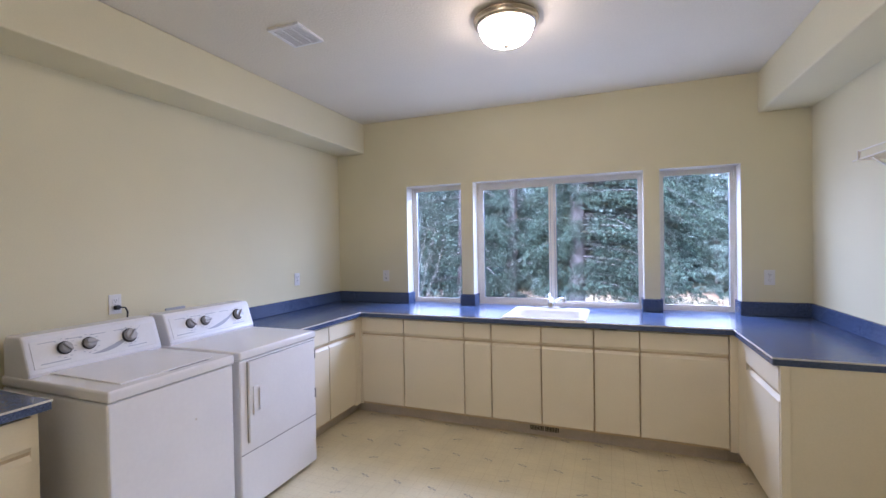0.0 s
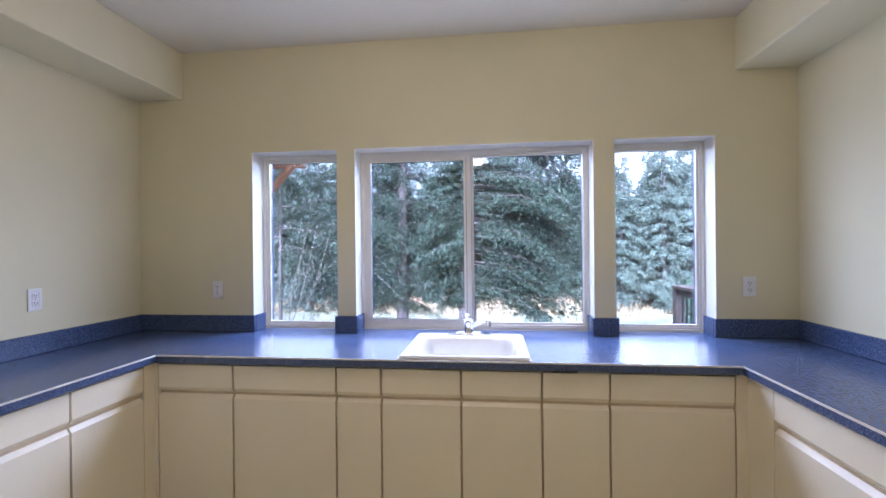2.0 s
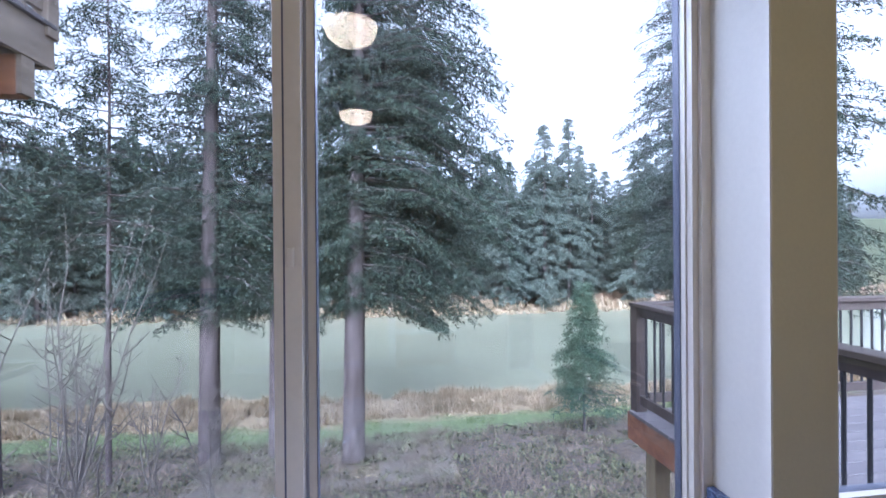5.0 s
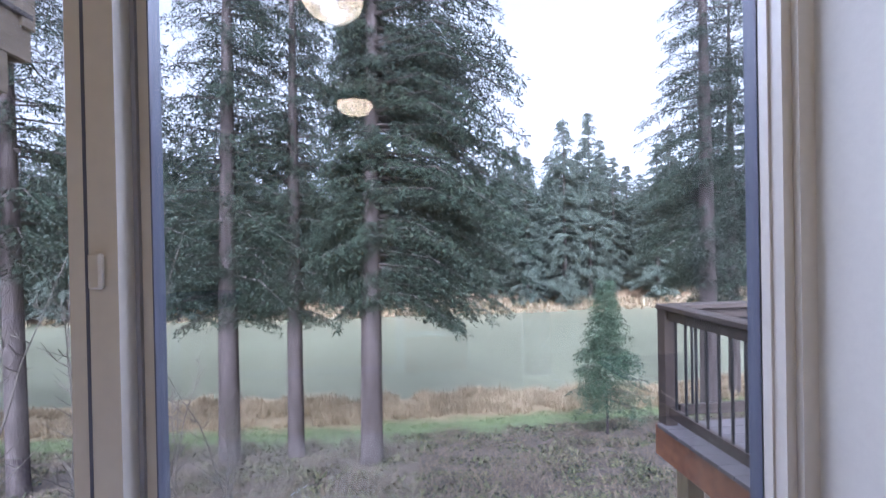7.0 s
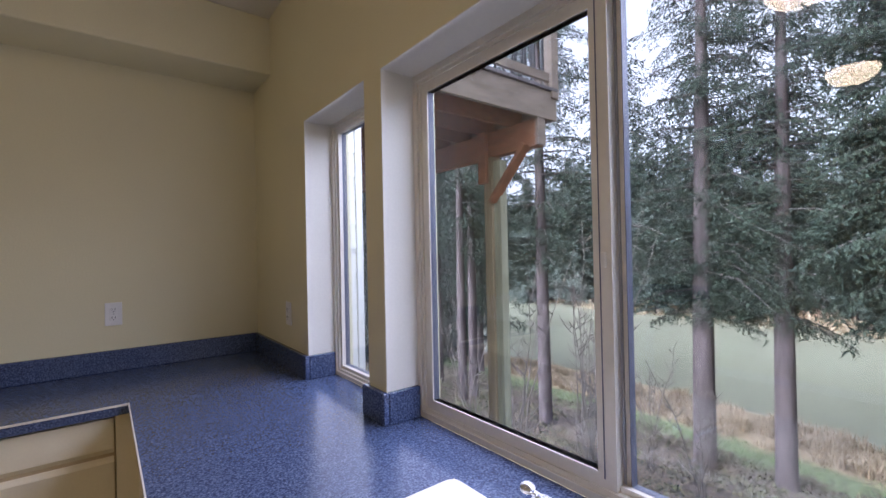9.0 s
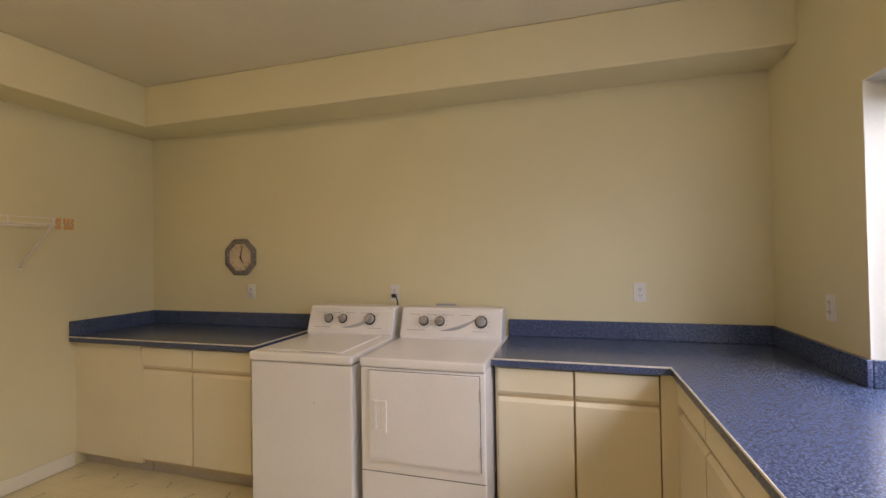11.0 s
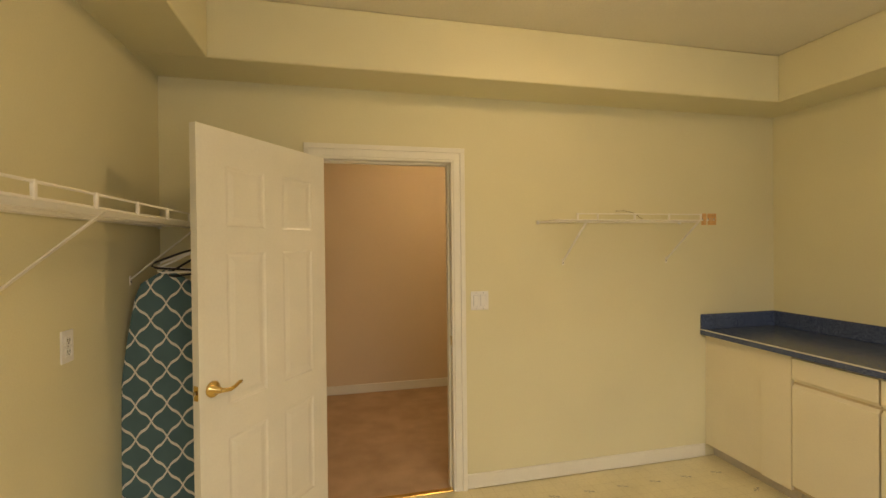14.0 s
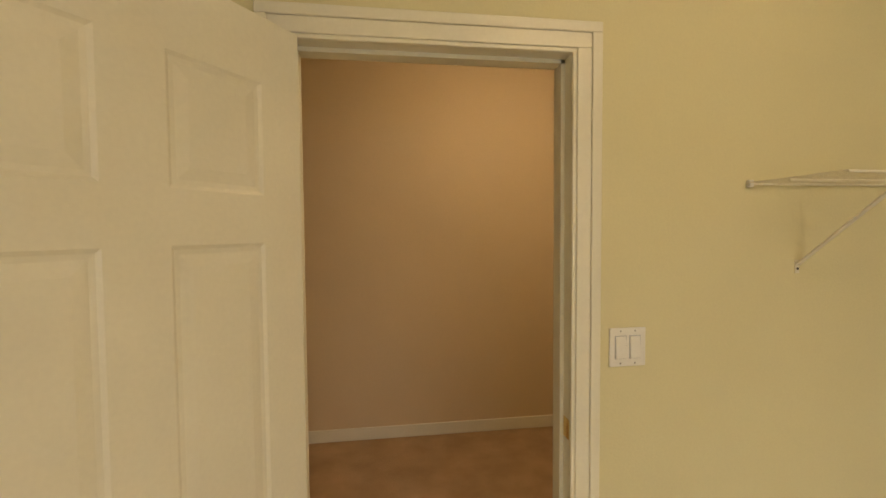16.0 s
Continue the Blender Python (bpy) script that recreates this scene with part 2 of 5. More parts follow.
def cells(us, vs, inside, w0, w1, axes="xyz"):
    """A slab made of the grid cells for which inside(u, v) holds, from w0 to w1; axes says which way u, v and w run."""
    bm = bmesh.new()
    order = [axes.index(a) for a in "xyz"]
    verts = {}

    def vert(i, j, k):
        if (i, j, k) not in verts:
            c = (us[i], vs[j], (w0, w1)[k])
            verts[i, j, k] = bm.verts.new([c[o] for o in order])
        return verts[i, j, k]
    on = {(i, j) for i in range(len(us) - 1) for j in range(len(vs) - 1)
          if inside((us[i] + us[i + 1]) / 2, (vs[j] + vs[j + 1]) / 2)}
    for i, j in on:
        for k in (0, 1):
            bm.faces.new([vert(i, j, k), vert(i + 1, j, k), vert(i + 1, j + 1, k), vert(i, j + 1, k)])
        for di, dj, a, b in ((-1, 0, (i, j), (i, j + 1)), (1, 0, (i + 1, j), (i + 1, j + 1)), (0, -1, (i, j), (i + 1, j)), (0, 1, (i, j + 1), (i + 1, j + 1))):
            if (i + di, j + dj) not in on:
                bm.faces.new([vert(*a, 0), vert(*b, 0), vert(*b, 1), vert(*a, 1)])
    bmesh.ops.recalc_face_normals(bm, faces=bm.faces[:])
    return bm


def structure(ob, label, category):
    return tagged(ob, label, category, kind="structure")


# ================= the room =================
W, L, H = 4.07, 4.445, 2.745       # width, length, ceiling height
SOF = 2.44                          # underside of the soffits
ZC = 0.91                           # worktop
HEAD = 2.072                        # window heads
WIN = ((0.80, 1.374), (1.487, 2.952), (3.068, 3.63))
T = 0.22                            # outer wall
DOOR0, DOOR1, DOORH = 2.468, 3.245, 2.032
SILL = ZC - 0.038

structure(link("floor", B(-0.1, W + 0.1, -L, T, -0.12, 0), M["vinyl"]), "cream sheet vinyl floor with small grey motifs", "floor")
structure(link("ceiling", B(-0.1, W + 0.1, -L - 0.12, T, H, H + 0.12), M["ceiling"]), "pale textured ceiling", "ceiling")
structure(link("wall_west", B(-0.14, 0, -L, T, 0, H), M["wall"]), "cream painted wall behind the laundry machines", "wall")
structure(link("wall_east", B(W, W + 0.14, -L, T, 0, H), M["wall"]), "cream painted wall with a wire shelf", "wall")
us = [0] + [x for w in WIN for x in w] + [W]
wall_n = link("wall_north", cells(us, [-0.12, SILL, HEAD, H], lambda u, v: not (SILL < v < HEAD and any(a < u < b for a, b in WIN)), 0, T, "xzy"), M["wall"])
structure(wall_n, "cream painted wall with three deep window recesses", "wall")
wall_s = link("wall_south", cells([0, DOOR0 - 0.02, DOOR1 + 0.02, W], [0, DOORH + 0.02, H],
                                  lambda u, v: not (v < DOORH and DOOR0 < u < DOOR1), -L - 0.12, -L, "xzy"), M["wall"])
structure(wall_s, "cream painted wall with an open doorway", "wall")


def soffit(name, x0, x1, y0, y1):
    structure(link(name, B(x0, x1, y0, y1, SOF, H - 0.001, bevel=0.012, seg=3), M["wall"]), "cream boxed soffit under the ceiling", "soffit")


soffit("soffit_west", -0.01, 0.322, -4.14, 0.01)
soffit("soffit_east", 3.742, W + 0.01, -4.14, 0.01)
soffit("soffit_south", -0.01, W + 0.01, -L - 0.01, -4.138)

# jamb linings of the recesses, 3 mm proud
for a, b in WIN:
    bm = bmesh.new()
    box(bm, a, a + 0.003, 0.001, 0.125, ZC, HEAD - 0.003)
    box(bm, b - 0.003, b, 0.001, 0.125, ZC, HEAD - 0.003)
    box(bm, a, b, 0.001, 0.125, HEAD - 0.003, HEAD)
    structure(link("window_reveal", bm, M["jamb"]), "white painted window reveal", "reveal")

# ================= worktops =================
SX0, SX1, SY0, SY1 = 1.93, 2.49, -0.60, -0.085     # hole for the sink
cx = sorted({0.0, 0.65, 3.43, W, SX0, SX1, *[x for w in WIN for x in w]})
cy = [-1.468, -1.378, -0.65, SY0, SY1, 0.0, 0.125]


def in_top(x, y):
    if SX0 < x < SX1 and SY0 < y < SY1:
        return False
    if y > 0:
        return any(a < x < b for a, b in WIN)
    if y > -0.65:
        return True
    if x < 0.65:
        return y > -1.468
    return x > 3.43 and y > -1.378


top = link("worktop", cells(cx, cy, in_top, ZC - 0.038, ZC), M["laminate"])
tagged(top, "blue speckled laminate worktop running into the window sills", "worktop")


def strip(bm, x0, x1, y0, y1):
    box(bm, x0, x1, y0, y1, ZC - 0.006, ZC + 0.0015)


bm = bmesh.new()
strip(bm, 0.645, 3.435, -0.6535, -0.6495)
strip(bm, 0.6495, 0.6535, -1.47, -0.65)
strip(bm, 0.0, 0.6535, -1.4715, -1.4675)
strip(bm, 3.4265, 3.4305, -1.38, -0.65)
strip(bm, 3.4265, W, -1.3815, -1.3775)
part("edge_strip", bm, M["stripe"], top, "pale line along the worktop edge")

# backsplash: 2 cm thick, 10 cm high, wrapped round the piers
BS = 0.105


def splash(to, x0, x1, y0, y1):
    part("backsplash", B(x0, x1, y0, y1, ZC, ZC + BS, bevel=0.003), M["laminate"], to)


splash(top, 0.0, 0.02, -1.468, -0.02)
splash(top, 0.0, WIN[0][0] + 0.018, -0.02, 0.0)
splash(top, WIN[2][1] - 0.018, W, -0.02, 0.0)
splash(top, W - 0.02, W, -1.378, -0.02)
for i, (a, b) in enumerate(WIN):
    splash(top, a + 0.003, a + 0.02, 0.0, 0.122)
    splash(top, b - 0.02, b - 0.003, 0.0, 0.122)
splash(top, WIN[0][1] - 0.018, WIN[1][0] + 0.018, -0.02, 0.0)
splash(top, WIN[1][1] - 0.018, WIN[2][0] + 0.018, -0.02, 0.0)

top2 = link("worktop", B(0, 0.65, -L, -2.905, ZC - 0.038, ZC), M["laminate"])
tagged(top2, "short blue laminate worktop beside the washing machine", "worktop")
bm = bmesh.new()
strip(bm, 0.6495, 0.6535, -L, -2.905)
strip(bm, 0.0, 0.6535, -2.9055, -2.9015)
part("edge_strip", bm, M["stripe"], top2, "pale line along the worktop edge")
splash(top2, 0.0, 0.02, -L + 0.02, -2.905)
splash(top2, 0.0, 0.65, -L, -L + 0.02)


# ================= base cabinets =================
def prism(bm, pts, x0, x1):
    """A bar along x with the (y, z) outline pts."""
    a = [bm.verts.new((x0, y, z)) for y, z in pts]
    b = [bm.verts.new((x1, y, z)) for y, z in pts]
    bm.faces.new(a)
    bm.faces.new(list(reversed(b)))
    for i in range(len(pts)):
        j = (i + 1) % len(pts)
        bm.faces.new((a[j], a[i], b[i], b[j]))
    bmesh.ops.recalc_face_normals(bm, faces=bm.faces[:])
    return bm


def cabinet(m, width, drawer=True, door=True, label="cream slab-front base cabinet under the worktop"):
    """Local: front at y = 0 facing -y, from x = 0 to width, standing on the floor."""
    e = new("base_cabinet")
    e.matrix_basis = m
    tagged(e, label, "cabinet", "base cabinets")
    bm = bmesh.new()
    box(bm, 0.0005, width - 0.0005, 0.0, 0.018, 0.10, ZC - 0.0385)
    box(bm, 0.0005, width - 0.0005, 0.018, 0.55, 0.10, 0.58)
    part("body", bm, M["cabedge"], e, "tan face frame showing between the fronts")
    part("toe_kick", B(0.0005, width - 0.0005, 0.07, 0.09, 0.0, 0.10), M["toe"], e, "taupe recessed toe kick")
    g = 0.0055
    if drawer:
        bm = bmesh.new()
        prism(bm, ((-0.001, 0.858), (-0.017, 0.858), (-0.020, 0.855), (-0.020, 0.742), (-0.004, 0.722), (-0.001, 0.722)), g, width - g)
        part("drawer_front", bm, M["cab"], e)
    if door:
        bm = bmesh.new()
        z = 0.708 if drawer else 0.858
        prism(bm, ((-0.001, z), (-0.004, z), (-0.020, z - 0.018), (-0.020, 0.125), (-0.017, 0.122), (-0.001, 0.122)), g, width - g)
        part("door", bm, M["cab"], e)
    return e


xs = (0.637, 1.049, 1.586, 1.812, 2.198, 2.573, 2.876, 3.411)
for a, b in zip(xs, xs[1:]):
    cabinet(pose(a, -0.602, 0), b - a)
for a, b in ((-1.452, -1.073), (-1.073, -0.693)):
    cabinet(pose(0.602, a, 0, rz=90), b - a)
cabinet(pose(3.478, -0.80, 0, rz=-90), 0.565)
# corner fillers
bm = bmesh.new()
box(bm, 0.56, 0.62, -0.692, -0.603, 0.10, ZC - 0.0385)
box(bm, 0.56, 0.636, -0.621, -0.56, 0.10, ZC - 0.0385)
tagged(link("corner_filler", bm, M["cab"]), "cream corner filler between two cabinet runs", "cabinet filler")
bm = bmesh.new()
box(bm, 3.412, 3.52, -0.621, -0.56, 0.10, ZC - 0.0385)
box(bm, 3.459, 3.52, -0.799, -0.62, 0.10, ZC - 0.0385)
tagged(link("corner_filler", bm, M["cab"]), "cream corner filler between two cabinet runs", "cabinet filler")
e = new("end_panel")
tagged(e, "cream cabinet end panel with a raised stile and rail", "cabinet panel")
part("panel", B(3.46, W, -1.372, -1.366, 0.0, ZC - 0.0385), M["cab"], e)
part("stile", B(3.46, 3.50, -1.380, -1.3725, 0.0, ZC - 0.0385, bevel=0.002), M["cab"], e)
part("rail", B(3.501, W, -1.380, -1.3725, 0.0, 0.09, bevel=0.002), M["cab"], e)
bm = bmesh.new()
box(bm, 0.02, 0.60, -1.462, -1.453, 0.0, ZC - 0.0385)
tagged(link("end_panel", bm, M["cab"]), "cream cabinet end panel beside the dryer", "cabinet panel")
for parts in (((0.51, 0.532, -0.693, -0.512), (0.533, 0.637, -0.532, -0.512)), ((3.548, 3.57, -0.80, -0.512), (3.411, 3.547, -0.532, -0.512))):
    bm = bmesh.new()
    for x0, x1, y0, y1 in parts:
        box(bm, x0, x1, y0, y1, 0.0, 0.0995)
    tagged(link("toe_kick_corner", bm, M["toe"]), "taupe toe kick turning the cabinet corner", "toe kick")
# short run by the door wall
for a, b in ((-3.823, -3.398), (-3.398, -2.952)):
    cabinet(pose(0.602, a, 0, rz=90), b - a, label="cream slab-front base cabinet beside the washing machine")
e = new("filler_panel")
tagged(e, "cream blank panel closing the cabinet run", "cabinet panel")
part("panel", B(0.05, 0.606, -L, -4.01, 0.09, ZC - 0.0385), M["cab"], e)
part("stile", B(0.05, 0.62, -4.01, -3.824, 0.09, ZC - 0.0385, bevel=0.002), M["cab"], e)
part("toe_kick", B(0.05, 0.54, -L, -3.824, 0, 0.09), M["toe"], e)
bm = bmesh.new()
box(bm, 0.02, 0.60, -2.951, -2.925, 0.0, ZC - 0.0385)
tagged(link("end_panel", bm, M["cab"]), "cream cabinet end panel beside the washing machine", "cabinet panel")


# ================= windows =================
def rim(p, q, r, s, w, u, v, right=None):
    """A rectangular ring in the window's plane, w wide, from depth u to v."""
    e_ = w if right is None else right
    return cells([p, p + w, q - e_, q], [r, r + w, s - w, s], lambda x, z: not (p + w < x < q - e_ and r + w < z < s - w), u, v, "xzy")


def glazing(e, p, q, r, s, y, left=0.010):
    """A double pane with its dark gasket; p to q and r to s is the glass that shows."""
    part("gasket", cells([p - left, p + 0.0005, q, q + 0.010], [r - 0.010, r, s, s + 0.010], lambda x, z: not (p + 0.0005 < x < q and r < z < s), y - 0.004, y + 0.018, "xzy"), M["gasket"], e, "dark glazing gasket")
    for k in (0, 0.012):
        g = part("pane", cells([p - 0.002, q + 0.002], [r - 0.002, s + 0.002], lambda x, z: True, y + k, y + k + 0.003, "xzy"), M["glass"], e)
        g.visible_shadow = False


def window(name, a, b, slider):
    e = new(name)
    structure(e, "white vinyl sliding window" if slider else "white vinyl fixed window", "window")
    a, b, z0, z1 = a + 0.003, b - 0.003, ZC + 0.001, HEAD - 0.004
    w1, w2 = (0.019, 0.012) if slider else (0.016, 0.012)
    part("window_frame", rim(a, b, z0, z1, w1, 0.125, 0.195), M["vinylframe"], e)
    part("frame_track", rim(a + w1, b - w1, z0 + w1, z1 - w1, w2, 0.134, 0.183), M["vinylframe"], e)
    i0, i1, j0, j1 = a + w1 + w2, b - w1 - w2, z0 + w1 + w2, z1 - w1 - w2
    if slider:
        m = 2.213
        sash = part("sliding_sash", rim(i0, m, j0, j1, 0.032, 0.139, 0.166, 0.045), M["vinylframe"], e)
        part("stile_groove", B(m - 0.030, m - 0.027, 0.1382, 0.1392, j0 + 0.02, j1 - 0.02), M["gasket"], sash, "thin groove along the meeting stile")
        part("latch", B(m - 0.023, m - 0.011, 0.130, 0.1385, 1.425, 1.460, bevel=0.002), M["vinylframe"], sash)
        part("brush_seal", B(m - 0.004, m + 0.004, 0.1665, 0.172, j0, j1), M["panelgrey"], e, "grey brush seal between the sashes")
        part("fixed_stile", B(m - 0.006, m + 0.0185, 0.1725, 0.190, j0, j1, bevel=0.002), M["vinylframe"], e)
        part("glazing_bead", cells([m + 0.001, i1 - 0.003, i1], [j0, j0 + 0.013, j1 - 0.013, j1], lambda x, z: not (x < i1 - 0.003 and j0 + 0.013 < z < j1 - 0.013), 0.150, 0.165, "xzy"), M["vinylframe"], e)
        glazing(e, i0 + 0.032, m - 0.045, j0 + 0.032, j1 - 0.032, 0.148)
        glazing(e, m + 0.020, i1 - 0.003, j0 + 0.013, j1 - 0.013, 0.1665, 0.001)
    else:
        part("glazing_bead", rim(i0, i1, j0, j1, 0.014, 0.144, 0.164), M["vinylframe"], e)
        glazing(e, i0 + 0.014, i1 - 0.014, j0 + 0.014, j1 - 0.014, 0.1655)


for i, (a, b) in enumerate(WIN):
    window("window_%d" % (i + 1), a, b, i == 1)

# ================= doorway, door, hall =================
def casing(name, y, sign):
    """Stepped moulding round the opening: two legs and a head that butts on them."""
    e = new(name)
    structure(e, "white moulded door casing", "door casing")
    for leg in ("left_leg", "right_leg", "head"):
        bm = bmesh.new()
        for k, (d0, d1, p) in enumerate(((0.0, 0.012, 0.010), (0.012, 0.055, 0.015), (0.055, 0.085, 0.021))):
            y0, y1 = sorted((y, y + sign * p))
            if leg == "left_leg":
                box(bm, DOOR0 - d1, DOOR0 - d0, y0, y1, 0.0, DOORH + d0, bevel=0.002)
            elif leg == "right_leg":
                box(bm, DOOR1 + d0, DOOR1 + d1, y0, y1, 0.0, DOORH + d0, bevel=0.002)
            else:
                box(bm, DOOR0 - d1, DOOR1 + d1, y0, y1, DOORH + d0, DOORH + d1, bevel=0.002)
        part(leg, bm, M["trim"], e)


casing("door_casing_room", -L, 1)
casing("door_casing_hall", -L - 0.12, -1)
bm = bmesh.new()
for x0, x1 in ((DOOR0 - 0.02, DOOR0), (DOOR1, DOOR1 + 0.02)):
    box(bm, x0, x1, -L - 0.12, -L, 0, DOORH)
box(bm, DOOR0 - 0.02, DOOR1 + 0.02, -L - 0.12, -L, DOORH, DOORH + 0.02)
box(bm, DOOR0, DOOR0 + 0.012, -L - 0.085, -L - 0.045, 0, DOORH)
box(bm, DOOR1 - 0.012, DOOR1, -L - 0.085, -L - 0.045, 0, DOORH)
box(bm, DOOR0, DOOR1, -L - 0.085, -L - 0.045, DOORH - 0.012, DOORH)
structure(link("door_frame", bm, M["trim"]), "white painted door frame with stops", "door frame")
structure(link("threshold_strip", B(DOOR0, DOOR1, -L - 0.035, -L + 0.005, -0.001, 0.007, bevel=0.003), M["brass"]), "thin brass threshold strip between vinyl and carpet", "threshold")
bm = bmesh.new()
box(bm, DOOR0 - 0.001, DOOR0 + 0.002, -L - 0.04, -L - 0.005, 0.90, 0.96)
structure(link("strike_plate", bm, M["brass"]), "brass strike plate in the door frame", "strike plate")

HY = -6.42
structure(link("hall_floor", B(0.2, 5.2, HY - 0.1, -L, -0.12, 0.004), M["carpet"]), "tan cut-pile carpet in the hall", "carpet")
structure(link("hall_wall_south", B(0.2, 5.2, HY - 0.1, HY, 0, 2.75), M["hallwall"]), "warm beige hall wall", "wall")
structure(link("hall_wall_west", B(0.1, 0.2, HY - 0.1, -L - 0.12, 0, 2.75), M["hallwall"]), "warm beige hall wall", "wall")
structure(link("hall_wall_east", B(5.2, 5.3, HY - 0.1, -L - 0.12, 0, 2.75), M["hallwall"]), "warm beige hall wall", "wall")
structure(link("hall_wall_north", B(W, 5.2, -L - 0.12, -L - 0.02, 0, 2.75), M["hallwall"]), "warm beige hall wall", "wall")
structure(link("hall_ceiling", B(0.1, 5.3, HY - 0.1, -L - 0.121, 2.75, 2.85), M["ceiling"]), "pale hall ceiling", "ceiling")


def baseboard(name, x0, x1, y0, y1, h=0.095):
    structure(link(name, B(x0, x1, y0, y1, 0.004, h, bevel=0.004), M["trim"]), "white painted baseboard", "baseboard")


baseboard("baseboard_south", 0.62, DOOR0 - 0.086, -L, -L + 0.014)
baseboard("baseboard_south_east", DOOR1 + 0.086, W, -L, -L + 0.014)
baseboard("baseboard_east", W - 0.014, W, -L + 0.014, -1.38)
baseboard("baseboard_hall", 0.2, 5.2, HY, HY + 0.014)


# ================= laundry machines =================
def console(e, y0, y1, knobs, curve_from):
    """The raised control panel at the back, leaning back a little."""
    bm = bmesh.new()
    pts = ((0.07, 0.905), (0.262, 0.905), (0.269, 0.935), (0.214, 1.090), (0.199, 1.103), (0.09, 1.103), (0.07, 1.076))
    a = [bm.verts.new((x, y0, z)) for x, z in pts]
    b = [bm.verts.new((x, y1, z)) for x, z in pts]
    bm.faces.new(a), bm.faces.new(b)
    for i in range(len(pts)):
        j = (i + 1) % len(pts)
        bm.faces.new((a[i], a[j], b[j], b[i]))
    bmesh.ops.recalc_face_normals(bm, faces=bm.faces[:])
    es = [ed for ed in bm.edges if abs(ed.verts[0].co.y - ed.verts[1].co.y) < 1e-6]
    bmesh.ops.bevel(bm, geom=es, offset=0.012, segments=3, affect="EDGES", profile=0.6)
    con = part("console", bm, M["enamel"], e)
    # the sloping face: origin halfway, u along y, v up the slope
    base, up = Vector((0.2415, 0, 1.0125)), Vector((-0.055, 0, 0.155)).normalized()
    out = Vector((up.z, 0, -up.x))

    def at(y, v, d):
        return base + Vector((0, y, 0)) + up * v + out * d
    face = Matrix((( 0, up.x, out.x), (1, 0, 0), (0, up.z, out.z))).to_4x4()

    def on(y, v, d):
        return Matrix.Translation(at(y, v, d)) @ face
    bm = bmesh.new()
    obox(bm, on((y0 + y1) / 2, 0.0, 0.001), y1 - y0 - 0.05, 0.128, 0.003, 0.001)
    part("fascia", bm, M["plastic"], con, "glossy white control fascia")
    for k, y in enumerate(knobs):
        r = 0.026 if k < 2 else 0.031
        bm = bmesh.new()
        lathe(bm, ((0, 0.0), (r * 1.22, 0.0), (r * 1.22, 0.005), (r, 0.008)), on(y, 0.012, 0.003), 28)
        part("dial_ring", bm, M["black"], con, "dark dial ring")
        bm = bmesh.new()
        lathe(bm, ((r, 0.0), (r * 0.92, 0.018), (r * 0.8, 0.021), (0, 0.021)), on(y, 0.012, 0.010), 28)
        obox(bm, on(y, 0.012, 0.036) @ pose(0, 0, 0, 0, 0, 40 + 50 * k), 0.012, r * 1.9, 0.014, 0.003)
        part("knob", bm, M["knob"], con, "brushed grey control knob")
    # grey swoosh and print marks
    bm = bmesh.new()
    n = 18
    up_e, lo_e = [], []
    for i in range(n + 1):
        s = i / n
        y = curve_from + 0.26 * s
        v = -0.045 + 0.10 * s * s
        w = 0.010 * math.sin(math.pi * min(1, s * 1.05)) + 0.001
        up_e.append(bm.verts.new(at(y, v + w, 0.0032)))
        lo_e.append(bm.verts.new(at(y, v - w, 0.0032)))
    for i in range(n):
        bm.faces.new((up_e[i], up_e[i + 1], lo_e[i + 1], lo_e[i]))
    part("swoosh", bm, M["panelgrey"], con, "grey curved print on the fascia")
    bm = bmesh.new()
    for k, y in enumerate(knobs):
        for i in range(9):
            a = radians(-40 + 32 * i)
            obox(bm, on(y + 0.047 * math.sin(a), 0.012 + 0.047 * math.cos(a), 0.003), 0.012, 0.0025, 0.0006)
    for i in range(4):
        obox(bm, on(y0 + 0.09 + 0.11 * i, 0.052, 0.003), 0.07, 0.003, 0.0006)
    obox(bm, on(y0 + 0.11, -0.046, 0.003), 0.12, 0.004, 0.0006)
    obox(bm, on(y1 - 0.13, -0.046, 0.003), 0.10, 0.003, 0.0006)
    tagged(part("print", bm, M["panelgrey"], con, "small grey print marks"), kind="stuff")


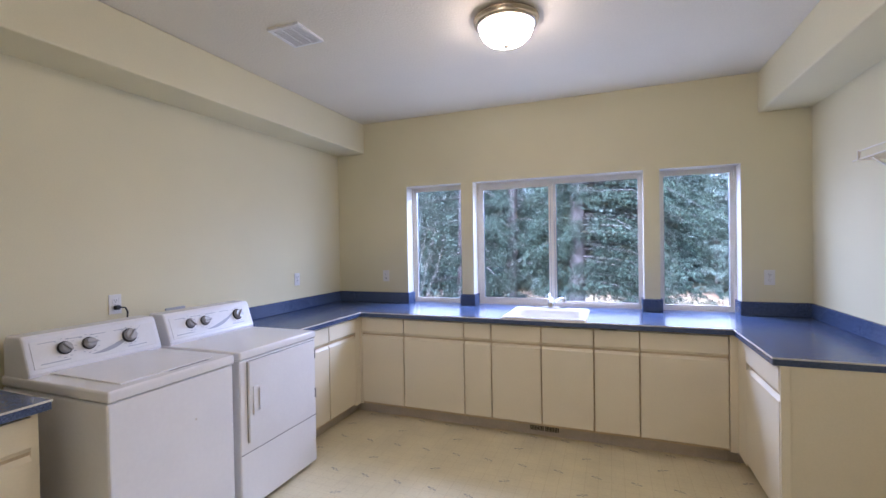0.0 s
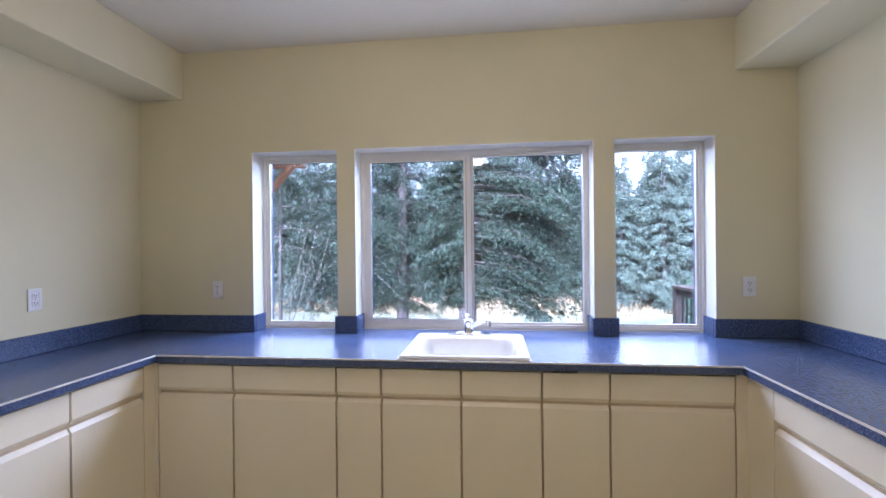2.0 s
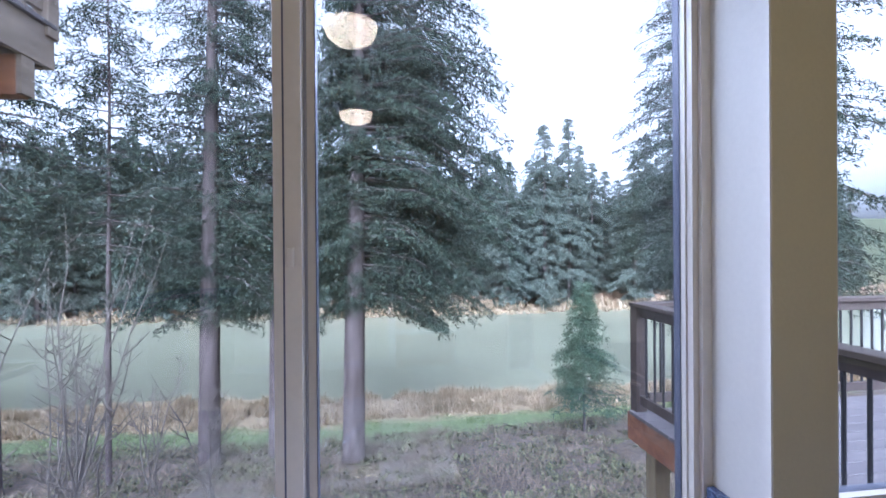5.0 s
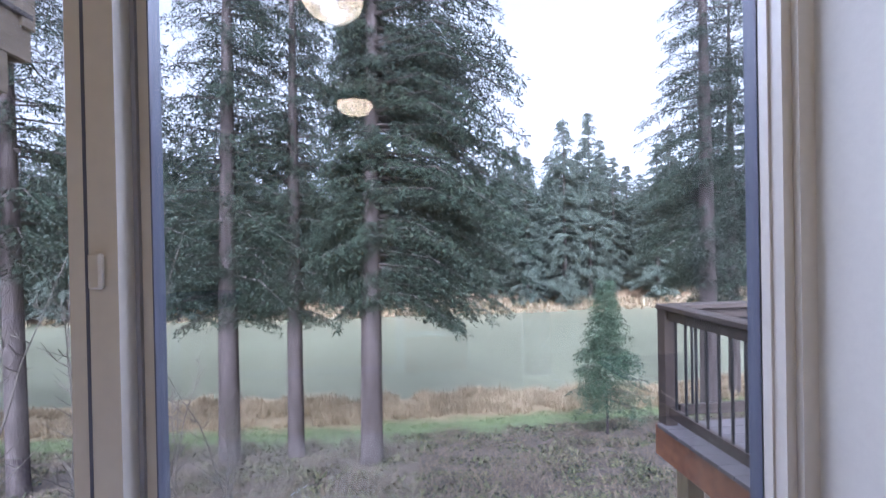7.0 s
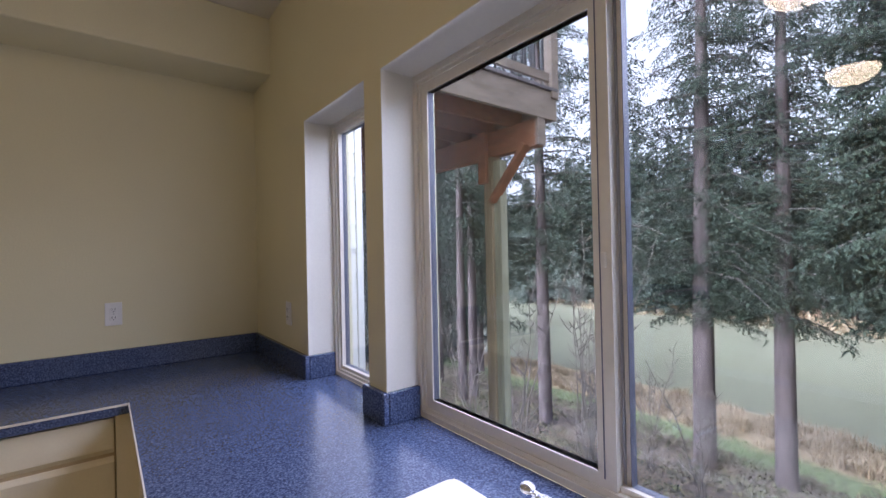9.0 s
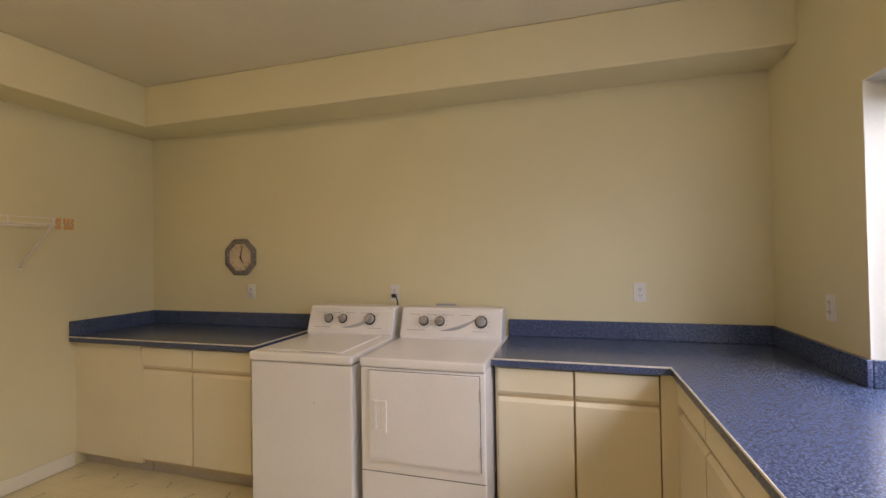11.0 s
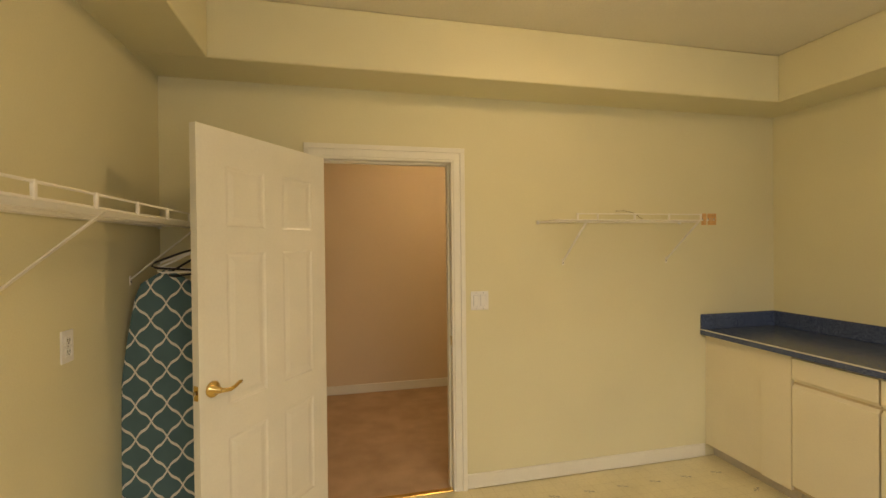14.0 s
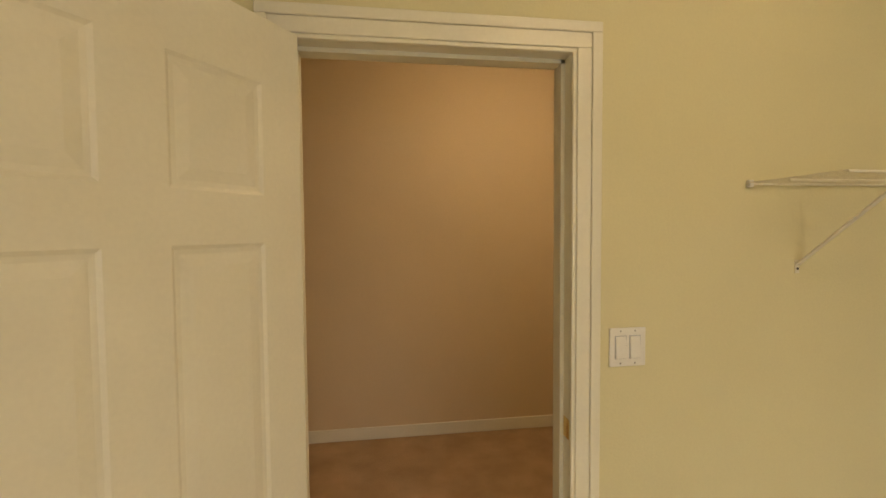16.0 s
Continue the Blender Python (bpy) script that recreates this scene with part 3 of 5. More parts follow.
def washer():
    y0, y1, xf = -2.802, -2.170, 0.819
    e = empty("washing_machine", 0.4, (y0 + y1) / 2, 0)
    tagged(e, "white top-loading washing machine with grey control knobs", "washing machine")
    e.matrix_basis = Matrix()
    bm = bmesh.new()
    box(bm, 0.06, xf - 0.015, y0 + 0.004, y1 - 0.004, 0.035, 0.868, bevel=0.012, seg=3)
    part("cabinet", bm, M["enamel"], e)
    bm = bmesh.new()
    box(bm, 0.06, xf - 0.004, y0, y1, 0.872, 0.92, bevel=0.014, seg=4)
    part("top", bm, M["enamel"], e)
    bm = bmesh.new()
    box(bm, 0.265, xf - 0.060, y0 + 0.085, y1 - 0.085, 0.915, 0.9275, bevel=0.006, seg=3)
    part("lid", bm, M["enamel"], e)
    bm = bmesh.new()
    box(bm, xf - 0.059, xf - 0.054, y0 + 0.3, y1 - 0.12, 0.9195, 0.9215)
    part("lid_gap", bm, M["seam"], e, "dark finger gap along the lid")
    for x in (0.12, xf - 0.08):
        for y in (y0 + 0.06, y1 - 0.06):
            part("foot", rod(bmesh.new(), (x, y, 0), (x, y, 0.04), 0.02, seg=12), M["black"], e)
    console(e, y0 + 0.006, y1 - 0.006, (y0 + 0.16, y0 + 0.265, y1 - 0.17), y0 + 0.27)
    part("chip", lathe(bmesh.new(), ((0, 0), (0.006, 0), (0.005, 0.0006), (0, 0.0008)), pose(xf - 0.0155, -2.40, 0.66, 0, 90, 0), 8), M["toe"], e, "small chip in the enamel")


def dryer():
    y0, y1, xf = -2.130, -1.474, 0.812
    e = new("tumble_dryer")
    tagged(e, "white front-loading tumble dryer with a recessed door grip", "tumble dryer")
    bm = bmesh.new()
    box(bm, 0.05, xf - 0.012, y0 + 0.003, y1 - 0.003, 0.03, 0.868, bevel=0.012, seg=3)
    part("cabinet", bm, M["enamel"], e)
    bm = bmesh.new()
    box(bm, 0.06, xf - 0.004, y0, y1, 0.871, 0.918, bevel=0.014, seg=4)
    part("top", bm, M["enamel"], e)
    part("door_gap", B(xf - 0.0125, xf - 0.0105, y0 + 0.0525, y1 - 0.0265, 0.3995, 0.8575, bevel=0.0009), M["seam"], e, "dark gap round the door")
    bm = cells([y0 + 0.055, y0 + 0.088, y0 + 0.133, y1 - 0.029], [0.402, 0.566, 0.694, 0.855],
               lambda y, z: not (y0 + 0.088 < y < y0 + 0.133 and 0.566 < z < 0.694), xf - 0.010, xf + 0.002, "yzx")
    es = [ed for ed in bm.edges if all(v.co.x > xf for v in ed.verts) and len(ed.link_faces) == 2 and ed.calc_face_angle() > 1]
    bmesh.ops.bevel(bm, geom=es, offset=0.004, segments=2, affect="EDGES")
    d = part("door", bm, M["enamel"], e)
    bm = bmesh.new()
    box(bm, xf - 0.0098, xf + 0.000, y0 + 0.089, y0 + 0.132, 0.567, 0.693)
    part("grip_recess", bm, M["enamel"], d)
    bm = cells([y0 + 0.082, y0 + 0.098, y0 + 0.128, y0 + 0.152], [0.550, 0.568, 0.692, 0.710], lambda y, z: not (y0 + 0.098 < y < y0 + 0.128 and 0.568 < z < 0.692), xf + 0.002, xf + 0.008, "yzx")
    part("grip_frame", bm, M["enamel"], d)
    for z in (0.50, 0.765):
        part("hinge", B(xf - 0.003, xf + 0.004, y1 - 0.030, y1 - 0.022, z - 0.03, z + 0.03), M["knob"], d, "small grey hinge")
    part("panel_gap", B(xf - 0.0125, xf - 0.0112, y0 + 0.006, y1 - 0.006, 0.344, 0.348), M["seam"], e, "dark seam above the lower panel")
    for x in (0.12, xf - 0.08):
        for y in (y0 + 0.06, y1 - 0.06):
            part("foot", rod(bmesh.new(), (x, y, 0), (x, y, 0.035), 0.02, seg=12), M["black"], e)
    console(e, y0 + 0.006, y1 - 0.006, (y0 + 0.16, y0 + 0.265, y1 - 0.13), y0 + 0.27)


washer()
dryer()

# ================= sink and tap =================
def sink():
    """A rounded tray: rings of a rounded rectangle from the outer rim over the edge and down into the bowl."""
    e = new("sink")
    tagged(e, "white enamelled drop-in sink with a broad rim", "sink")
    bm = bmesh.new()
    def ring(x0, x1, y0, y1, r, z, n=7):
        vs = []
        for cx_, cy_, a0 in ((x1 - r, y1 - r, 0), (x0 + r, y1 - r, 90), (x0 + r, y0 + r, 180), (x1 - r, y0 + r, 270)):
            for i in range(n):
                a = radians(a0 + 90 * i / (n - 1))
                vs.append(bm.verts.new((cx_ + r * math.cos(a), cy_ + r * math.sin(a), z)))
        return vs
    X0, X1, Y0, Y1 = 1.898, 2.522, -0.628, -0.055
    rings = [ring(X0, X1, Y0, Y1, 0.03, ZC + 0.0005), ring(X0, X1, Y0, Y1, 0.03, ZC + 0.008), ring(X0 + 0.008, X1 - 0.008, Y0 + 0.008, Y1 - 0.008, 0.026, ZC + 0.015),
             ring(X0 + 0.040, X1 - 0.040, Y0 + 0.036, -0.175, 0.075, ZC + 0.013), ring(X0 + 0.048, X1 - 0.048, Y0 + 0.044, -0.183, 0.07, ZC + 0.006),
             ring(X0 + 0.056, X1 - 0.056, Y0 + 0.05, -0.19, 0.065, ZC - 0.03), ring(X0 + 0.075, X1 - 0.075, Y0 + 0.065, -0.205, 0.07, ZC - 0.23),
             ring(X0 + 0.10, X1 - 0.10, Y0 + 0.09, -0.23, 0.07, ZC - 0.26), ring(X0 + 0.28, X1 - 0.28, Y0 + 0.19, -0.33, 0.03, ZC - 0.267)]
    for u, v in zip(rings, rings[1:]):
        n = len(u)
        for i in range(n):
            bm.faces.new((u[i], u[(i + 1) % n], v[(i + 1) % n], v[i]))
    bm.faces.new(rings[-1])
    bmesh.ops.recalc_face_normals(bm, faces=bm.faces[:])
    for f in bm.faces:
        f.normal_flip() if f.normal.z < 0 and f.calc_center_median().z < ZC - 0.25 else None
    part("basin", bm, M["porcelain"], e, smooth=True)
    bm = bmesh.new()
    lathe(bm, ((0, 0.002), (0.028, 0.002), (0.036, 0.004), (0.04, 0.0)), pose(2.21, -0.39, ZC - 0.266), 24)
    part("drain", bm, M["chrome"], e, "chrome drain")
    out = cells([X0 - 0.004, X0 + 0.01, X1 - 0.01, X1 + 0.004], [Y0 - 0.004, Y0 + 0.01, Y1 - 0.01, Y1 + 0.004],
                lambda x, y: not (X0 + 0.01 < x < X1 - 0.01 and Y0 + 0.01 < y < Y1 - 0.01), ZC + 0.0003, ZC + 0.0025)
    part("sealant", out, M["cabedge"], e, "yellowed sealant line")


sink()


def faucet():
    e = new("faucet")
    e.matrix_basis = Matrix.Translation((0, 0, ZC + 0.014)) @ Matrix.Diagonal((1, 1, 0.72, 1)) @ Matrix.Translation((0, 0, -ZC - 0.014))
    tagged(e, "chrome single-lever faucet on the sink rim", "faucet")
    x, y, z = 2.206, -0.098, ZC + 0.014
    bm = bmesh.new()
    box(bm, x - 0.128, x + 0.128, y - 0.028, y + 0.028, z, z + 0.012, bevel=0.005, seg=2)
    box(bm, x - 0.075, x + 0.075, y - 0.022, y + 0.022, z + 0.010, z + 0.024, bevel=0.008, seg=2)
    part("base_plate", bm, M["chrome"], e)
    bm = bmesh.new()
    lathe(bm, ((0.030, 0), (0.027, 0.03), (0.024, 0.07), (0.026, 0.085), (0.024, 0.10), (0.012, 0.112), (0, 0.114)), pose(x, y, z + 0.018), 24)
    part("body", bm, M["chrome"], e, smooth=True)
    bm = bmesh.new()
    tube(bm, [(x + 0.012, y - 0.008, z + 0.055), (x + 0.045, y - 0.035, z + 0.095), (x + 0.085, y - 0.07, z + 0.130), (x + 0.105, y - 0.085, z + 0.138), (x + 0.118, y - 0.095, z + 0.132)], 0.013, 12)
    part("spout", bm, M["chrome"], e, smooth=True)
    bm = bmesh.new()
    rod(bm, (x + 0.116, y - 0.093, z + 0.142), (x + 0.116, y - 0.093, z + 0.092), 0.016, 0.015, 16)
    part("aerator", bm, M["bronze"], e, "dark aerator tip")
    bm = bmesh.new()
    tube(bm, [(x, y, z + 0.125), (x - 0.003, y - 0.012, z + 0.142), (x - 0.005, y - 0.028, z + 0.158)], 0.008, 10, 0.006)
    part("lever", bm, M["chrome"], e, smooth=True)
    bm = bmesh.new()
    bmesh.ops.create_uvsphere(bm, u_segments=16, v_segments=10, radius=0.014, matrix=pose(x - 0.006, y - 0.032, z + 0.166))
    part("lever_ball", bm, M["chrome"], e, smooth=True)


faucet()

# ================= fittings on walls and ceiling =================
def outlet(m, plug=False, label="white duplex wall outlet"):
    """Local: plate in the xz plane, facing -y."""
    e = new("wall_outlet")
    e.matrix_basis = m
    tagged(e, label, "outlet", "wall outlets")
    part("plate", B(-0.035, 0.035, -0.006, 0, -0.057, 0.057, bevel=0.003, seg=2), M["plastic"], e)
    for z in (-0.020, 0.020):
        r = part("receptacle", B(-0.017, 0.017, -0.0085, -0.005, z - 0.0145, z + 0.0145, bevel=0.004, seg=2), M["plastic"], e)
        bm = bmesh.new()
        box(bm, -0.0075, -0.0050, -0.0093, -0.0084, z - 0.002, z + 0.008)
        box(bm, 0.0050, 0.0075, -0.0093, -0.0084, z - 0.002, z + 0.008)
        box(bm, -0.002, 0.002, -0.0093, -0.0084, z - 0.010, z - 0.006)
        part("slots", bm, M["black"], r, "dark plug slots")
    part("screw", rod(bmesh.new(), (0, -0.0072, 0), (0, -0.0055, 0), 0.003, seg=8), M["knob"], e)


outlet(pose(0, -0.685, 1.193, rz=90))
outlet(pose(0.555, 0, 1.18))
outlet(pose(3.805, 0, 1.20))
outlet(pose(0, -2.262, 1.176, rz=90), label="white wall outlet with a black plug in it")
outlet(pose(0, -3.465, 1.176, rz=90))
outlet(pose(W, -3.62, 1.183, rz=-90))
e = new("power_cord")
tagged(e, "black plug and power cord of the washing machine", "power cord")
part("plug", B(0.009, 0.035, -2.277, -2.247, 1.145, 1.170, bevel=0.005), M["black"], e)
bm = tube(bmesh.new(), [(0.033, -2.25, 1.158), (0.05, -2.235, 1.155), (0.055, -2.225, 1.13), (0.045, -2.222, 1.08), (0.02, -2.22, 1.0), (0.015, -2.22, 0.8)], 0.0045, 8)
part("cord", bm, M["black"], e)
e = new("utility_box")
tagged(e, "grey utility connection box behind the dryer", "wall box")
part("plate", B(0, 0.012, -1.96, -1.82, 1.02, 1.108, bevel=0.003), M["panelgrey"], e)

e = new("light_switch")
tagged(e, "white double rocker light switch beside the door", "light switch")
part("plate", B(2.231, 2.347, -L, -L + 0.006, 1.117, 1.234, bevel=0.003, seg=2), M["plastic"], e)
for x in (2.266, 2.312):
    bm = bmesh.new()
    obox(bm, pose(x, -L + 0.0075, 1.1755, 4), 0.033, 0.006, 0.066, 0.001)
    r = part("rocker", bm, M["plastic"], e)
    part("rocker_gap", B(x - 0.0185, x + 0.0185, -L + 0.0055, -L + 0.0064, 1.1405, 1.2105), M["panelgrey"], r, "thin grey gap round the rocker")
    for z in (1.127, 1.224):
        part("screw", rod(bmesh.new(), (x, -L + 0.005, z), (x, -L + 0.0072, z), 0.0028, seg=8), M["knob"], e)


def wall_clock():
    e = new("wall_clock")
    e.matrix_basis = pose(0.0, -3.555, 1.444, 0, 90, 0)
    tagged(e, "octagonal wall clock with a mottled grey frame and cream face", "clock")
    turn = Matrix.Rotation(radians(22.5), 4, "Z")
    bm = bmesh.new()
    lathe(bm, ((0.150, 0.0), (0.152, 0.018), (0.146, 0.026), (0.118, 0.030), (0.112, 0.022), (0.112, 0.010)), turn, 8)
    part("frame", bm, M["clockframe"], e)
    bm = bmesh.new()
    lathe(bm, ((0, 0.012), (0.112, 0.012), (0.112, 0.010)), turn, 8)
    face = part("face", bm, M["clockface"], e, "cream clock face")
    for i in range(12):
        a = radians(30 * i)
        part("hour_mark", obox(bmesh.new(), pose(0.088 * math.cos(a), 0.088 * math.sin(a), 0.0125, 0, 0, 30 * i), 0.016, 0.004, 0.001), M["clockframe"], face, "brown hour mark")
    # local -x is up on the wall, local y runs along the wall
    bm = bmesh.new()
    obox(bm, pose(0, 0, 0.015) @ Matrix.Rotation(radians(168), 4, "Z") @ pose(0.040, 0, 0), 0.095, 0.005, 0.002)
    part("minute_hand", bm, M["black"], e)
    bm = bmesh.new()
    obox(bm, pose(0, 0, 0.0175) @ Matrix.Rotation(radians(32), 4, "Z") @ pose(0.024, 0, 0), 0.062, 0.007, 0.002)
    part("hour_hand", bm, M["black"], e)
    part("hub", rod(bmesh.new(), (0, 0, 0.012), (0, 0, 0.021), 0.006, seg=12), M["black"], e)


M["clockframe"] = node_mat("mottled_grey_frame", (0.25, 0.23, 0.20), 0.5, vary=0.2, scale=40, grain=160)
M["clockface"] = node_mat("cream_face", (0.72, 0.60, 0.42), 0.5, vary=0.08, scale=20, grain=120)
wall_clock()


def ceiling_light(x, y, top_z=H, glass="globe"):
    e = new("ceiling_light")
    tagged(e, "flush ceiling light with a frosted glass bowl and nickel rim", "ceiling light", "ceiling lights")
    m = pose(x, y, top_z)
    bm = lathe(bmesh.new(), ((0, 0), (0.165, 0), (0.182, -0.012), (0.182, -0.022), (0.170, -0.030), (0.174, -0.040), (0.166, -0.052), (0.150, -0.056), (0.148, -0.050)), m, 48)
    part("rim", bm, M["bronze"], e, "brushed nickel rim", smooth=True)
    bm = lathe(bmesh.new(), ((0.148, -0.052), (0.146, -0.075), (0.132, -0.105), (0.105, -0.130), (0.065, -0.146), (0.02, -0.152), (0, -0.152)), m, 48)
    part("bowl", bm, M[glass], e, "glowing frosted glass bowl", smooth=True)
    bm = lathe(bmesh.new(), ((0.010, -0.150), (0.014, -0.158), (0.010, -0.166), (0, -0.170)), m, 16)
    part("finial", bm, M["bronze"], e, smooth=True)


ceiling_light(2.17, -1.525)
ceiling_light(2.10, -3.12)
ceiling_light(2.15, -5.30, 2.75, "hallglobe")

e = new("ceiling_vent")
tagged(e, "white slatted exhaust vent in the ceiling", "vent")
vx0, vx1, vy0, vy1 = 0.875, 1.09, -1.945, -1.71
part("frame", cells([vx0, vx0 + 0.018, vx1 - 0.018, vx1], [vy0, vy0 + 0.018, vy1 - 0.018, vy1], lambda x, y: not (vx0 + 0.018 < x < vx1 - 0.018 and vy0 + 0.018 < y < vy1 - 0.018), H - 0.014, H), M["plastic"], e)
part("backing", B(vx0 + 0.01, vx1 - 0.01, vy0 + 0.01, vy1 - 0.01, H - 0.002, H - 0.001), M["seam"], e, "dark opening behind the slats")
slat = None
for i in range(13):
    y = vy0 + 0.026 + i * 0.0152
    if slat is None:
        slat = part("slat", B(vx0 + 0.018, vx1 - 0.018, -0.004, 0.004, H - 0.012, H - 0.004), M["plastic"], e)
        slat.location.y = y
        mesh = slat.data
    else:
        s = new("slat", mesh)
        s.parent = e
        s.location.y = y
for k in range(2):
    part("bar", B(vx0 + 0.075 + 0.065 * k, vx0 + 0.081 + 0.065 * k, vy0 + 0.018, vy1 - 0.018, H - 0.013, H - 0.003), M["plastic"], e)

e = new("floor_register")
tagged(e, "taupe heating register with dark louvres in the toe kick", "vent")
M["register"] = node_mat("taupe_register", (0.54, 0.48, 0.39), 0.45, metal=0.0, vary=0.08)
RX0, RX1, RY = 2.085, 2.320, -0.5325
part("plate", B(RX0, RX1, RY - 0.006, RY, 0.028, 0.088, bevel=0.002), M["register"], e)
mesh = None
for i in range(18):
    x = RX0 + 0.014 + i * 0.0116 + (0.010 if i > 8 else 0)
    if mesh is None:
        s = part("louvre_slot", B(-0.0035, 0.0035, RY - 0.0075, RY - 0.0055, 0.038, 0.078), M["black"], e)
        mesh = s.data
    else:
        s = new("louvre_slot", mesh)
        s.parent = e
    s.location.x = x

# small dark clip under the worktop edge
part("scuff", B(2.62, 2.73, -0.655, -0.648, ZC - 0.045, ZC - 0.036, bevel=0.002), M["black"], top, "dark worn spot under the worktop edge")


# ================= open door =================
def door_leaf():
    e = new("door")
    hx, hy = 3.248, -4.424
    ang = math.degrees(math.atan2(0.672, 0.466))
    e.matrix_basis = pose(hx, hy, 0.012, rz=ang)
    tagged(e, "white six-panel interior door standing open into the room", "door")
    w, h, t = 0.812, 2.012, 0.035
    cols = ((0.115, 0.335), (0.450, 0.672))
    rows = ((0.20, 0.70), (0.84, 1.49), (1.60, 1.86))
    us_ = [0, 0.115, 0.335, 0.450, 0.672, w]
    vs_ = [0, 0.20, 0.70, 0.84, 1.49, 1.60, 1.86, h]
    inside = lambda u, v: not any(a < u < b and c < v < d for a, b in cols for c, d in rows)
    part("leaf_frame", cells(us_, vs_, inside, 0, t, "xzy"), M["trim"], e)
    for a, b in cols:
        for c, d in rows:
            bm = bmesh.new()
            for side in (0, 1):
                y = lambda q: q if side == 0 else t - q
                prof = ((0.0, 0.0), (0.008, 0.005), (0.018, 0.006), (0.044, 0.0015))
                rg = []
                for off, dep in prof:
                    rg.append([bm.verts.new((p, y(dep), q)) for p, q in ((a + off, c + off), (b - off, c + off), (b - off, d - off), (a + off, d - off))])
                for u, v in zip(rg, rg[1:]):
                    for k in range(4):
                        bm.faces.new((u[k], u[(k + 1) % 4], v[(k + 1) % 4], v[k]))
                bm.faces.new(rg[-1])
            bmesh.ops.recalc_face_normals(bm, faces=bm.faces[:])
            part("panel", bm, M["trim"], e)
    # lever handles on both faces
    for side, sgn in ((t, 1), (0, -1)):
        bm = bmesh.new()
        m = Matrix.Translation((w - 0.062, side, 0.932)) @ pose(0, 0, 0, -90 * sgn, 0, 0)
        lathe(bm, ((0, 0.0), (0.034, 0.0), (0.034, 0.004), (0.028, 0.011), (0.013, 0.014), (0.012, 0.045), (0, 0.048)), m, 28)
        hd = part("handle_rose", bm, M["brass"], e, "polished brass rose", smooth=True)
        y = side + sgn * 0.045
        pts = [(w - 0.062, y, 0.932), (w - 0.085, y, 0.926), (w - 0.110, y, 0.922), (w - 0.135, y, 0.928), (w - 0.158, y, 0.940), (w - 0.168, y, 0.940), (w - 0.166, y, 0.931)]
        part("lever", tube(bmesh.new(), pts, 0.0095, 10, 0.006), M["brass"], hd, "curved brass lever", smooth=True)
    part("latch_plate", B(w - 0.001, w + 0.002, 0.006, t - 0.006, 0.90, 0.96), M["brass"], e, "brass latch plate")
    part("latch_bolt", B(w + 0.002, w + 0.011, 0.011, t - 0.011, 0.922, 0.940, bevel=0.003), M["bronze"], e)
    for z in (0.22, 1.0, 1.78):
        part("hinge", rod(bmesh.new(), (-0.004, -0.005, z - 0.045), (-0.004, -0.005, z + 0.045), 0.006, seg=10), M["brass"], e)


door_leaf()


# ================= wire shelves =================
def wire_shelf(m, length, braces, clips, label):
    """Local: along x, wall at y = 0, front at y = -0.30; the deck lies at z = -0.036 and the front lip stands up to z = 0."""
    e = new("wire_shelf")
    e.matrix_basis = m
    tagged(e, label, "shelf")
    for y, z, x0, x1 in ((-0.008, -0.036, 0, length), (-0.15, -0.040, 0, length), (-0.30, -0.036, 0, length), (-0.302, 0.0, clips[0], clips[-1] + 0.01)):
        part("rail", rod(bmesh.new(), (x0, y, z), (x1, y, z), 0.0038, seg=8), M["wire"], e)
    n = int(length / 0.0254)
    mesh_ = None
    for i in range(n + 1):
        if mesh_ is None:
            ob_ = part("deck_wire", tube(bmesh.new(), [(0, -0.004, -0.033), (0, -0.15, -0.0335), (0, -0.301, -0.033)], 0.0016, 5), M["wire"], e)
            mesh_ = ob_.data
        else:
            ob_ = new("deck_wire", mesh_)
            ob_.parent = e
        ob_.location.x = 0.002 + (length - 0.004) * i / n
    for x in clips:
        part("lip_clip", B(x - 0.006, x + 0.006, -0.3075, -0.2975, -0.041, 0.005, bevel=0.002), M["wire"], e)
    for x in braces:
        bm = bmesh.new()
        a, b = Vector((x, -0.292, -0.042)), Vector((x, -0.004, -0.288))
        mid, d = (a + b) / 2, (b - a)
        obox(bm, Matrix.Translation(mid) @ d.to_track_quat("Z", "X").to_matrix().to_4x4(), 0.005, 0.016, d.length, 0.001)
        box(bm, x - 0.008, x + 0.008, -0.004, 0, -0.315, -0.272, bevel=0.001)
        br = part("brace", bm, M["wire"], e)
        part("screw", rod(bmesh.new(), (x, -0.006, -0.300), (x, -0.003, -0.300), 0.004, seg=8), M["black"], br)
    for x in (0.012, length - 0.012):
        part("wall_clip", B(x - 0.009, x + 0.009, -0.016, 0, -0.046, -0.024, bevel=0.003), M["plastic"], e)


SZ = 1.70
wire_shelf(pose(1.905, -L, SZ, rz=180), 1.09, (0.19, 0.975), (0.124, 0.255, 0.504, 0.745, 0.977), "white coated wire shelf on the door wall")
wire_shelf(pose(W, -2.40, 1.672, rz=-90), 2.03, (0.10, 0.86, 1.70), [0.06 + 0.245 * k for k in range(9)], "long white coated wire shelf on the side wall")
wire_shelf(pose(W, -1.31, 1.885, rz=-90), 0.91, (0.15, 0.76), (0.06, 0.305, 0.55, 0.80), "short white coated wire shelf high on the side wall")

